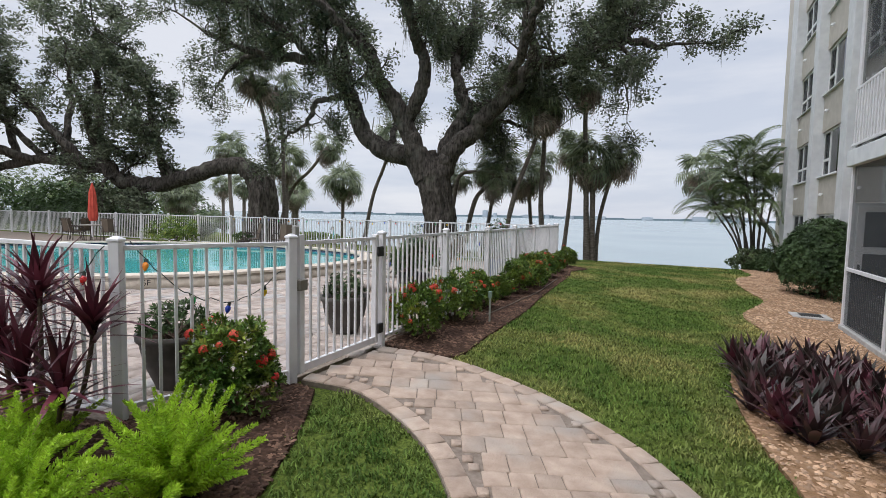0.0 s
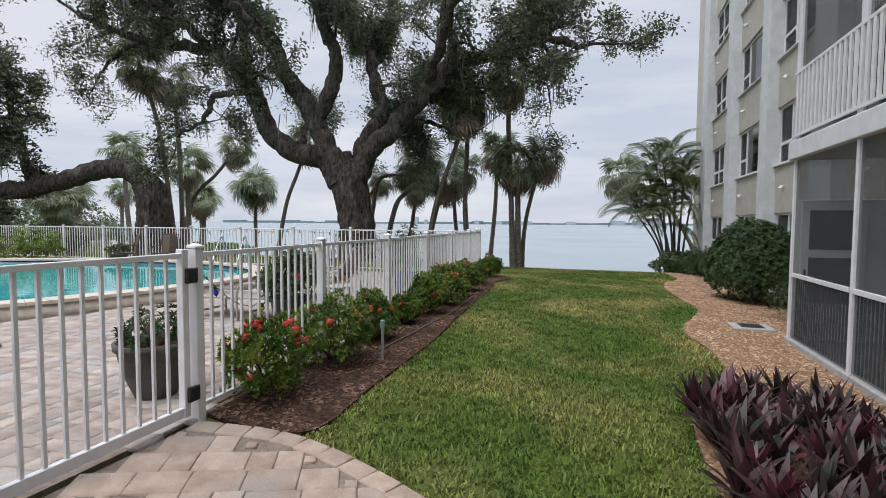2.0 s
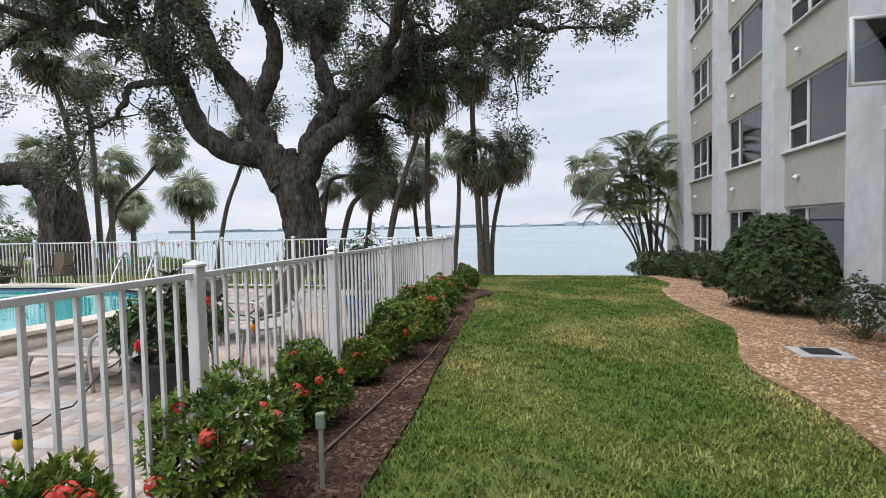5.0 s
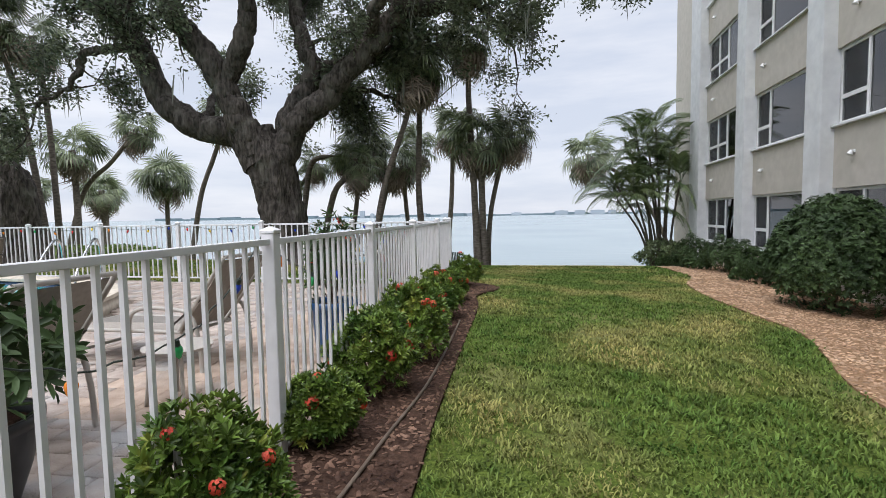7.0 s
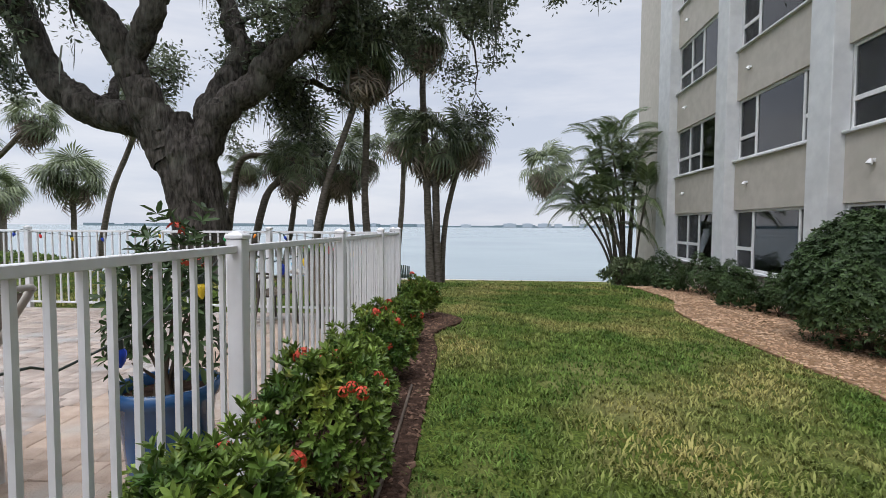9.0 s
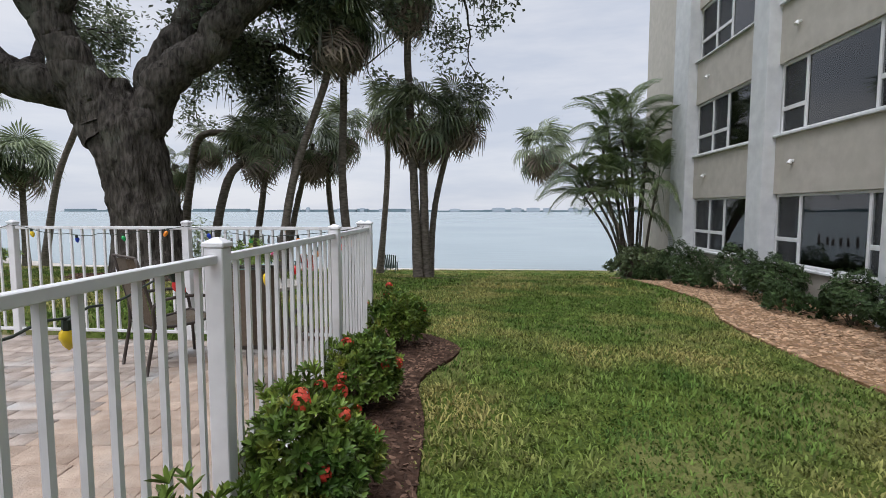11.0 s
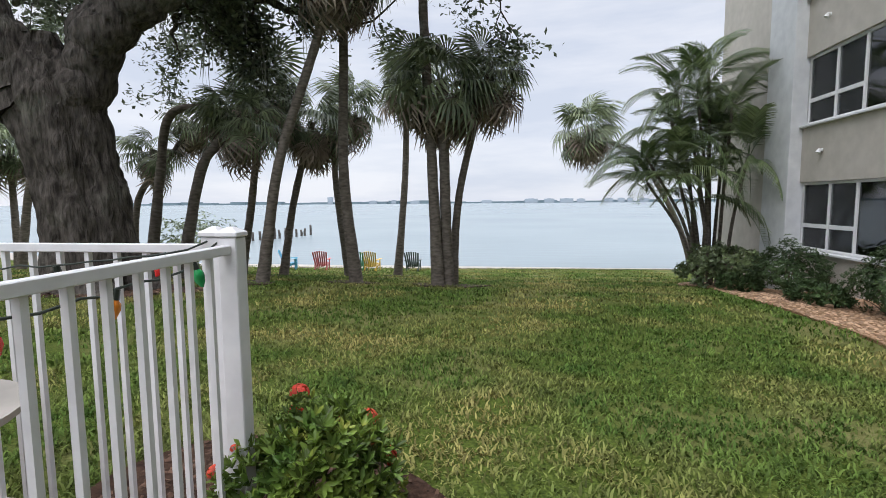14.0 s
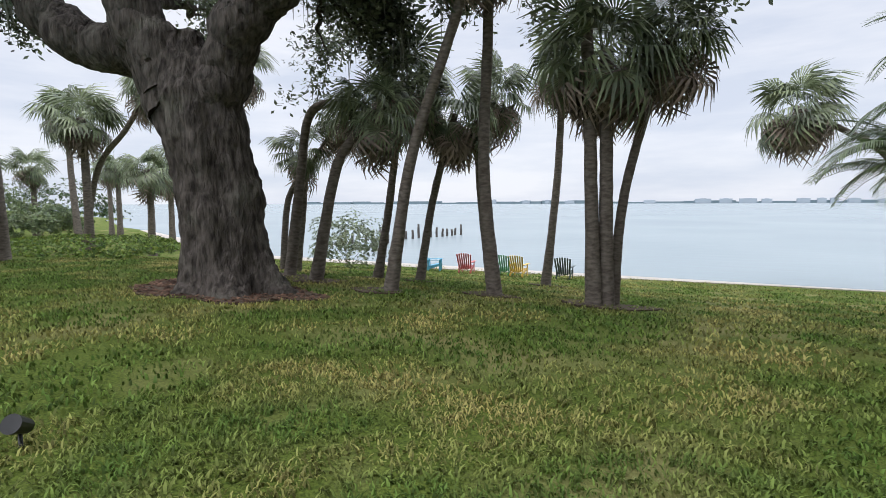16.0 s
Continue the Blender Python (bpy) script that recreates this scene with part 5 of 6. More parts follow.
for k, (x, y, n, L) in enumerate([(-2.45, 1.72, 34, 0.55), (-2.85, 1.95, 12, 0.42), (-2.78, 1.15, 26, 0.52), (-3.2, 1.3, 24, 0.5), (-2.4, 0.95, 20, 0.5), (-3.5, 1.55, 14, 0.42)]):
    rng = np.random.default_rng(310 + k)
    f = thing("foxtail_fern", "bright lime-green foxtail fern with bushy plumes", "fern", (x, y, gz(x, y)), group="foxtail ferns by the gate")
    for j in range(n):
        el = 24 + 60 * (j + 0.5) / n + rng.uniform(-6, 6)
        o = part("plume", plume_meshes[(j + k) % 4], None, f)
        o.matrix_local = pose(rng.uniform(-0.06, 0.06), rng.uniform(-0.06, 0.06), 0.0, 0, 0, j * 137.5 + rng.uniform(-15, 15)) @ pose(0, 0, 0, 0, -el, 0) @ Matrix.Scale(L * rng.uniform(0.8, 1.15), 4)

# dark oyster plants by the gravel
oy = []
for k in range(4):
    rng = np.random.default_rng(330 + k)
    o = thing("oyster_plant", "dark purple-green oyster plant with pointed upright leaves", "plant", (0, 0, 0), group="oyster plants in the gravel bed")
    V, F = straps(rng, 22, 0.4, 0.034, 0.45, 1.45, 0.35, 0.06)
    part("leaves", raw_mesh("leaves", V, F), "oyster", o)
    oy.append(o)
rng = np.random.default_rng(334)
spots = []
for _ in range(600):
    x, y = rng.uniform(0.55, 2.3), rng.uniform(4.2, 7.3)
    if ((x - 1.45) / 1.0) ** 2 + ((y - 5.8) / 1.45) ** 2 < 1 and all((x - a) ** 2 + (y - b) ** 2 > 0.045 for a, b in spots):
        spots.append((x, y))
spots = spots[:62]
for k, (x, y) in enumerate(spots):
    m = pose(x, y, gz(x, y) - 0.01, rng.uniform(-8, 8), rng.uniform(-8, 8), rng.uniform(0, 360)) @ Matrix.Scale(rng.uniform(0.85, 1.2), 4)
    if k < 4:
        oy[k].matrix_world = m
    else:
        copy_thing(oy[k % 4], m)

# ---- areca palms at the corner of the building ----
def feather(rng, L=1.7, n=24, arch=0.75):
    """A pinnate frond along +x that arches over."""
    vs, fs, o = [], [], 0
    t = np.linspace(0, 1, 9)
    path = np.column_stack([L * t * (1 - 0.18 * t), 0 * t, L * (0.42 * t - arch * t ** 2)])
    V, F = tube(path, [0.012, 0.003], 4)
    vs.append(V)
    fs.append(F)
    o = len(V)
    for k in range(n):
        f = 0.16 + 0.84 * k / n
        c = np.array([np.interp(f, t, path[:, i]) for i in range(3)])
        ll = 0.46 * L / 1.7 * math.sin(math.pi * (0.2 + 0.75 * f)) ** 0.7
        for sd in (-1, 1):
            u = np.array([0.55 + 0.3 * f, sd * 0.8, 0.3])
            u /= np.linalg.norm(u)
            w = np.cross(u, (0, 0, 1.0)) * 0.018
            m, e = c + u * ll * 0.55, c + u * ll + (0, 0, -ll * rng.uniform(0.35, 0.7))
            vs.append(np.array([c - w * 0.4, c + w * 0.4, m - w, m + w, e - w * 0.15, e + w * 0.15]))
            fs.append(np.array([(0, 1, 3, 2), (2, 3, 5, 4)]) + o)
            o += 6
    return np.vstack(vs), np.vstack(fs)


rng = np.random.default_rng(41)
for k, (bx, by, tx, ty, tz) in enumerate([(3.0, 28.3, 1.3, 28.0, 2.6), (3.1, 28.5, 2.0, 28.2, 3.6), (3.2, 28.2, 2.6, 28.0, 4.2), (3.3, 28.6, 3.0, 28.4, 4.9), (3.4, 28.3, 3.5, 28.0, 3.9), (3.0, 28.7, 2.3, 28.9, 4.6), (3.5, 28.1, 3.8, 27.6, 2.6), (3.2, 28.8, 3.3, 29.0, 3.2), (2.9, 28.4, 2.0, 27.6, 2.2), (2.9, 28.2, 1.5, 28.6, 1.9), (3.1, 28.0, 2.5, 27.4, 1.7), (3.3, 28.6, 2.7, 28.7, 3.3), (3.4, 28.7, 3.6, 28.6, 3.4)]):
    z = gz(bx, by)
    a = thing("areca_palm", "areca palm stem with arching feathery green fronds", "palm tree", (bx, by, z), group="areca palms by the building corner")
    P = curve([(0, 0, -0.1), ((tx - bx) * 0.35, (ty - by) * 0.35, (tz - z) * 0.5), (tx - bx, ty - by, tz - z)], 18)
    part("trunk", raw_mesh("trunk", *tube(P, [0.06, 0.045, 0.04], 8, 0.05, rng), True), "palm_bark", a)
    V, F = feather(rng, 2.1, 34)
    nf = 10
    az = np.arange(nf) * 2.4 + rng.uniform(0, 6.28)
    R = rot_z(az) @ rot_y(-rng.uniform(-0.35, 1.25, nf))
    part("fronds", scattered("fronds", V, F, np.tile(P[-1], (nf, 1)) - np.outer(rng.uniform(0, 0.4, nf), (0, 0, 1)), R, rng.uniform(0.6, 1.1, nf)), "areca_leaf", a)
bush("fern_clump", "soft green fern clump below the areca palms", (3.2, 27.3), (0.95, 1.1, 1.1), 0.13, 900, "areca_leaf", 270, "", 0, 0.6, 6, 0.2, 0.05)
for k, (x, y) in enumerate([(3.2, 23.2), (3.45, 19.4), (3.0, 25.9)]):
    bush("grass_clump", "low dark lily turf clump edging the gravel", (x, y), (0.4, 0.7, 0.32), 0.12, 260, "hedge_leaf", 280 + k, "lily turf clumps", 0, 0.9, 6, 0.15, 0.02)

# ---- planters ----
def planter(x, y, z, top, foot, h, mat, label, soil=0.06):
    p = thing("planter", label, "planter", (x, y, z))
    bm = bmesh.new()
    seg = 24
    prof = [(foot, 0), (foot * 1.02, 0.02), (top * 0.86, h * 0.45), (top, h * 0.86), (top * 1.08, h * 0.88), (top * 1.1, h), (top * 0.98, h), (top * 0.95, h - soil)]
    ringsv = []
    for r, zz in prof:
        ringsv.append([bm.verts.new((r * math.cos(a), r * math.sin(a), zz)) for a in np.linspace(0, 2 * math.pi, seg, endpoint=False)])
    for a, b in zip(ringsv[:-1], ringsv[1:]):
        for i in range(seg):
            bm.faces.new((a[i], a[(i + 1) % seg], b[(i + 1) % seg], b[i]))
    bm.faces.new(ringsv[0][::-1])
    me = bpy.data.meshes.new("pot")
    bm.to_mesh(me)
    bm.free()
    part("pot", smooth(me), mat, p)
    bm = bmesh.new()
    bmesh.ops.create_circle(bm, segments=seg, radius=top * 0.95, cap_ends=True, matrix=Matrix.Translation((0, 0, h - soil)))
    part("soil", bm, "mulch", p)
    return p


planter(-3.78, 2.72, 0.02, 0.28, 0.16, 0.46, "grey_pot", "weathered grey-brown planter behind the fence")
bush("potted_plant", "leafy green plant growing in a planter", (-3.78, 2.72, 0.41), (0.27, 0.27, 0.3), 0.05, 200, "hedge_leaf", 400, "plants in the planters", 0, 0.6, 6, 0.2, 0.02)
planter(-3.72, 4.95, 0.02, 0.28, 0.16, 0.46, "grey_pot", "weathered grey-brown planter beside the gate")
bush("potted_plant", "leafy green plant growing in a planter", (-3.72, 4.95, 0.41), (0.25, 0.25, 0.32), 0.05, 200, "hedge_leaf", 401, "plants in the planters", 0, 0.6, 6, 0.2, 0.02)
planter(-4.15, 7.45, 0.02, 0.26, 0.16, 0.45, "black", "dark planter on the deck by the loungers")
bush("potted_plant", "bushy dark leaved plant growing in a planter", (-4.15, 7.45, 0.4), (0.36, 0.36, 0.6), 0.11, 150, "hedge_leaf", 402, "plants in the planters", 0, 0.4, 6, 0.25, 0.02)
planter(-3.62, 10.22, 0.02, 0.225, 0.17, 0.53, "blue_glaze", "tall blue glazed pot behind the fence")
bush("potted_plant", "tall leafy shrub with red blooms in a blue pot", (-3.62, 10.22, 0.5), (0.24, 0.24, 0.8), 0.075, 230, "hedge_leaf", 403, "plants in the planters", 4, 0.5, 5, 0.3, 0.05)
planter(-15.9, 14.45, 0.02, 0.26, 0.16, 0.3, "grey_pot", "low planter by the far fence")
bush("potted_plant", "leafy green plant growing in a planter", (-15.9, 14.45, 0.28), (0.35, 0.35, 0.35), 0.07, 160, "hedge_leaf", 404, "plants in the planters", 0, 0.6, 6, 0.2, 0.02)

# ---- loungers, chairs, tables ----
def sling(name, prof, w, mat, parent):
    """A thin fabric panel along a profile of (y, z), w wide."""
    P = curve([(0, a, b) for a, b in prof], 14)
    V = np.vstack([P - (w / 2, 0, 0), P + (w / 2, 0, 0), P - (w / 2, 0, 0.008), P + (w / 2, 0, 0.008)])
    n = len(P)
    F = []
    for i in range(n - 1):
        F += [(i, n + i, n + i + 1, i + 1), (2 * n + i, 2 * n + i + 1, 3 * n + i + 1, 3 * n + i), (i, i + 1, 2 * n + i + 1, 2 * n + i), (n + i, 3 * n + i, 3 * n + i + 1, n + i + 1)]
    return part(name, raw_mesh(name, V, F, False), mat, parent)


lounger = thing("sun_lounger", "taupe sling sun lounger with raised back on the deck", "sun lounger", (-5.1, 8.05, 0.0), 90, group="sun loungers on the deck")
sling("seat", [(-0.35, 0.36), (0.3, 0.35), (1.0, 0.33)], 0.56, "sling", lounger)
sling("backrest", [(-0.36, 0.37), (-0.62, 0.68), (-0.86, 1.0)], 0.56, "sling", lounger)
for sx in (-0.31, 0.31):
    pipe("side_rail", [(sx, -0.4, 0.36), (sx, 0.3, 0.345), (sx, 1.02, 0.325)], 0.019, "beige_frame", lounger, 8)
    pipe("back_rail", [(sx, -0.36, 0.36), (sx, -0.62, 0.69), (sx, -0.88, 1.03)], 0.019, "beige_frame", lounger, 8)
    pipe("armrest", [(sx * 1.08, -0.62, 0.02), (sx * 1.08, -0.6, 0.3), (sx * 1.08, -0.52, 0.52), (sx * 1.08, -0.3, 0.57), (sx * 1.08, 0.05, 0.55), (sx * 1.08, 0.16, 0.4), (sx * 1.08, 0.14, 0.02)], 0.018, "beige_frame", lounger, 30)
    pipe("leg", [(sx, 0.86, 0.32), (sx, 0.92, 0.2), (sx, 0.92, 0.02)], 0.018, "beige_frame", lounger, 8)
for y, z in ((-0.88, 1.03), (1.02, 0.325), (0.92, 0.1), (-0.4, 0.345), (0.14, 0.1)):
    rod("crossbar", (-0.31, y, z), (0.31, y, z), 0.016, "beige_frame", lounger)
rod("prop", (-0.31, -0.62, 0.66), (-0.31, -0.2, 0.34), 0.01, "bronze", lounger)
rod("prop", (0.31, -0.62, 0.66), (0.31, -0.2, 0.34), 0.01, "bronze", lounger)
copy_thing(lounger, pose(-5.12, 9.85, 0.0, 0, 0, 86))
side = thing("side_table", "low round beige side table between the loungers", "table", (-4.25, 8.88, 0.0))
bm = bmesh.new()
bmesh.ops.create_cone(bm, segments=28, radius1=0.23, radius2=0.24, depth=0.025, cap_ends=True, matrix=Matrix.Translation((0, 0, 0.42)))
part("tabletop", bm, "beige_frame", side)
for a in (45, 135, 225, 315):
    c, s = math.cos(radians(a)), math.sin(radians(a))
    pipe("leg", [(0.19 * c, 0.19 * s, 0.41), (0.2 * c, 0.2 * s, 0.2), (0.22 * c, 0.22 * s, 0.02)], 0.014, "beige_frame", side, 6)

chair = thing("patio_chair", "brown sling patio chair with dark metal frame", "chair", (-3.9, 13.7, 0.0), 4, group="brown patio chairs on the deck")
sling("seat", [(-0.24, 0.42), (0, 0.40), (0.25, 0.44)], 0.46, "sling_brown", chair)
sling("backrest", [(-0.24, 0.42), (-0.3, 0.7), (-0.36, 1.0)], 0.46, "sling_brown", chair)
for sx in (-0.26, 0.26):
    pipe("back_rail", [(sx, -0.22, 0.41), (sx, -0.29, 0.7), (sx, -0.37, 1.02)], 0.014, "bronze", chair, 8)
    pipe("seat_rail", [(sx, -0.25, 0.42), (sx, 0, 0.405), (sx, 0.27, 0.44)], 0.014, "bronze", chair, 8)
    pipe("armrest", [(sx * 1.05, -0.33, 0.02), (sx * 1.05, -0.26, 0.4), (sx * 1.05, -0.24, 0.62), (sx * 1.05, 0, 0.66), (sx * 1.05, 0.22, 0.62), (sx * 1.05, 0.28, 0.4), (sx * 1.05, 0.3, 0.02)], 0.015, "bronze", chair, 28)
for y, z in ((-0.37, 1.02), (0.27, 0.44), (-0.25, 0.41)):
    rod("crossbar", (-0.26, y, z), (0.26, y, z), 0.013, "bronze", chair)
for x, y, r in ((-5.05, 14.28, -35), (-24.9, 12.9, 20), (-24.2, 12.7, -20), (-25.6, 13.6, 100), (-23.2, 13.5, 250), (-13.6, 14.2, 200), (-15.0, 14.0, 150)):
    copy_thing(chair, pose(x, y, 0.0, 0, 0, r))


def round_table(x, y, r, label):
    t = thing("patio_table", label, "table", (x, y, 0.0))
    bm = bmesh.new()
    bmesh.ops.create_cone(bm, segments=36, radius1=r - 0.01, radius2=r, depth=0.03, cap_ends=True, matrix=Matrix.Translation((0, 0, 0.705)))
    part("tabletop", bm, "beige_frame", t)
    for a in (45, 135, 225, 315):
        c, s = math.cos(radians(a)), math.sin(radians(a))
        pipe("leg", [(r * 0.75 * c, r * 0.75 * s, 0.69), (r * 0.7 * c, r * 0.7 * s, 0.35), (r * 0.8 * c, r * 0.8 * s, 0.02)], 0.016, "bronze", t, 8)
    return t


round_table(-4.35, 14.48, 0.42, "small round patio table in the fence corner")
planter(-4.4, 14.5, 0.722, 0.13, 0.1, 0.17, plain("turquoise_pot", (0.28, 0.5, 0.5), 0.4), "turquoise glazed bowl on the patio table", 0.03)
bush("potted_plant", "pink flowering plant in a turquoise bowl", (-4.4, 14.5, 0.86), (0.22, 0.22, 0.24), 0.05, 120, "ixora_leaf", 405, "plants in the planters", 8, 0.6, 6, 0.25, 0.0, plain("pink_petal", (0.75, 0.12, 0.25), 0.6), 0.03)
round_table(-24.4, 13.5, 0.55, "round patio table with an upright reddish wooden thing")
# a reddish wooden thing, given the made-up shape of a furled umbrella
red_thing = thing("patio_umbrella", "upright reddish wooden thing, shaped like a closed umbrella", "umbrella", (-24.4, 13.5, 0.0))
rod("pole", (0, 0, 0.0), (0, 0, 2.7), 0.02, "beige_frame", red_thing)
bm = bmesh.new()
prof = [(0.9, 0.12), (1.1, 0.17), (1.6, 0.15), (2.2, 0.12), (2.62, 0.02)]
rr = [[bm.verts.new((r * (1 + 0.22 * (k % 2)) * math.cos(k * math.pi / 8), r * (1 + 0.22 * (k % 2)) * math.sin(k * math.pi / 8), z)) for k in range(16)] for z, r in prof]
for a, b in zip(rr[:-1], rr[1:]):
    for i in range(16):
        bm.faces.new((a[i], a[(i + 1) % 16], b[(i + 1) % 16], b[i]))
part("canopy", bm, "reddish_wood", red_thing, "reddish folded body shaped like a furled canopy")

# handrails at the pool steps
for dx, dy in ((-10.35, 12.95), (-9.75, 13.2)):
    h = thing("pool_handrail", "curved stainless steel handrail at the pool steps", "handrail", (dx, dy, 0.2), 118, group="pool handrails")
    pipe("tube", [(0.65, 0, 0.0), (0.65, 0, 0.55), (0.52, 0, 0.8), (0.25, 0, 0.76), (-0.25, 0, 0.45), (-0.5, 0, 0.2), (-0.52, 0, -0.1)], 0.022, "steel", h, 30)

# depth marker on the rim
mk = thing("depth_marker", "tan tile with the depth 6F painted on the pool rim", "sign", (-8.82, 5.62, 0.13), 0)
d = pool_out[np.argmin(np.sum((pool_out - (-8.82, 5.72)) ** 2, axis=1))]
mk.matrix_world = pose(d[0] + 0.012, d[1] - 0.012, 0.115, 90, 0, 52)
bm = bmesh.new()
box(bm, (0, 0, 0.004), (0.26, 0.14, 0.008), None, 0.002)
part("tile", bm, "coping", mk)
tx = bpy.data.curves.new("depth_text", "FONT")
tx.body, tx.size, tx.align_x, tx.align_y, tx.extrude = "6F", 0.15, "CENTER", "CENTER", 0.001
to = new("digits_source", tx)
me = bpy.data.meshes.new_from_object(to.evaluated_get(bpy.context.evaluated_depsgraph_get()))
bpy.data.objects.remove(to)
part("digits", me, "black", mk).location = (0, 0, 0.0095)

# ---- string lights along the fences ----
BULBS = [plain("bulb_red", (0.7, 0.03, 0.03), 0.25), plain("bulb_orange", (0.8, 0.25, 0.02), 0.25), plain("bulb_green", (0.02, 0.35, 0.1), 0.25), plain("bulb_blue", (0.02, 0.06, 0.5), 0.25), plain("bulb_yellow", (0.8, 0.55, 0.03), 0.25)]
bulb_meshes = []
for bmaterial in BULBS:
    bm = bmesh.new()
    prof = [(0.012, 0), (0.02, -0.012), (0.021, -0.028), (0.014, -0.05), (0.003, -0.066)]
    rr = [[bm.verts.new((r * math.cos(k * math.pi / 4), r * math.sin(k * math.pi / 4), z)) for k in range(8)] for r, z in prof]
    for a, b in zip(rr[:-1], rr[1:]):
        for i in range(8):
            bm.faces.new((a[i], b[i], b[(i + 1) % 8], a[(i + 1) % 8]))
    me = bpy.data.meshes.new("bulb")
    bm.to_mesh(me)
    bm.free()
    me.materials.append(bmaterial)
    bulb_meshes.append(smooth(me))
bm = bmesh.new()
bmesh.ops.create_cone(bm, segments=8, radius1=0.014, radius2=0.012, depth=0.03, cap_ends=True)
socket = bpy.data.meshes.new("socket")
bm.to_mesh(socket)
bm.free()
socket.materials.append(M["wire"])


def lights(a, b, n, sag, seed, drop=0.0):
    rng = np.random.default_rng(seed)
    s = thing("string_light", "dark green cord with coloured glass bulbs along the fence", "string light", (0, 0, 0), group="string lights on the fence")
    a, b = np.array(a, float), np.array(b, float)
    t = np.linspace(0, 1, 24)
    P = a + t[:, None] * (b - a) - np.outer(4 * sag * t * (1 - t), (0, 0, 1)) + np.column_stack([np.zeros(24), np.zeros(24), rng.normal(size=24) * 0.01])
    part("cord", raw_mesh("cord", *tube(P, 0.004, 5), True), "wire", s)
    for k in range(n):
        q = P[int((k + 0.5) / n * 23)]
        m = pose(*q, rng.uniform(-25, 25), rng.uniform(-25, 25), 0)
        bo = part("bulb", bulb_meshes[(k + seed) % 5], None, s)
        bo.matrix_world = m @ Matrix.Translation((0, 0, -0.03))
        part("socket", socket, None, s).matrix_world = m @ Matrix.Translation((0, 0, -0.015))


for k, (y0, y1) in enumerate(zip(post_y[1:-1], post_y[2:])):
    lights((FX(y0) - 0.05, y0, TOP - 0.02), (FX(y1) - 0.05, y1, TOP - 0.02), 4, (0.42, 0.3, 0.12, 0.16, 0.1)[k], 500 + k)
lights((-3.46, 2.15, TOP), (-3.08, 3.2, 1.0), 4, 0.35, 506)
lights((-5.3, 1.96, TOP), (-3.55, 2.03, TOP - 0.02), 4, 0.4, 507)
lights((FX(4.7) - 0.05, 4.7, TOP - 0.1), (FX(6.4) - 0.05, 6.4, TOP), 3, 0.5, 508)
for k in range(7):
    lights((far_pts[k][0], far_pts[k][1] - 0.05, TOP - 0.02), (far_pts[k + 1][0], far_pts[k + 1][1] - 0.05, TOP - 0.02), 4, 0.1, 510 + k)

# ---- small things in the beds ----
hz = [(-2.62, 7.0), (-2.58, 8.0), (-2.57, 8.6), (-2.54, 9.6), (-2.6, 10.8), (-2.68, 12)]
hose = thing("drip_hose", "brown irrigation hose lying on the mulch", "hose", (0, 0, 0))
pipe("tube", [(x, y, gz(x, y) + 0.028) for x, y in hz], 0.012, "hose", hose, 40, 8)
for x, y, h in ((-2.44, 6.67, 0.46),):
    st = thing("marker_stake", "grey-green plastic marker stake in the mulch", "stake", (x, y, gz(x, y)), 20, group="marker stakes in the bed")
    bm = bmesh.new()
    box(bm, (0, 0, h * 0.4), (0.028, 0.02, h * 0.95), None, 0.004)
    part("stake", bm, plain("stake_grey", (0.3, 0.32, 0.28), 0.7), st)
    bm = bmesh.new()
    box(bm, (0, 0, h - 0.05), (0.055, 0.035, 0.1), None, 0.008)
    part("head", bm, plain("stake_green", (0.2, 0.27, 0.22), 0.6), st)
dr = thing("drain_cover", "dark square drain cover in a concrete surround", "drain", (2.3, 11.5, gz(2.3, 11.5) + 0.012))
bm = bmesh.new()
box(bm, (0, 0, 0.01), (0.62, 0.52, 0.05), None, 0.01)
part("surround", bm, "concrete", dr)
for k in range(9):
    bm = bmesh.new()
    box(bm, (-0.16 + 0.04 * k, 0, 0.042), (0.026, 0.34, 0.014), None, 0.003)
    part("bar", bm, "black", dr)
sp = thing("spot_light", "small black landscape spot light on the lawn", "lamp", (-6.3, 16.7, gz(-6.3, 16.7)), 30)
rod("stake", (0, 0, -0.05), (0, 0, 0.09), 0.012, "black", sp)
bm = bmesh.new()
bmesh.ops.create_cone(bm, segments=14, radius1=0.045, radius2=0.062, depth=0.14, cap_ends=True, matrix=pose(0, 0, 0.12, 60))
part("head", bm, "black", sp)

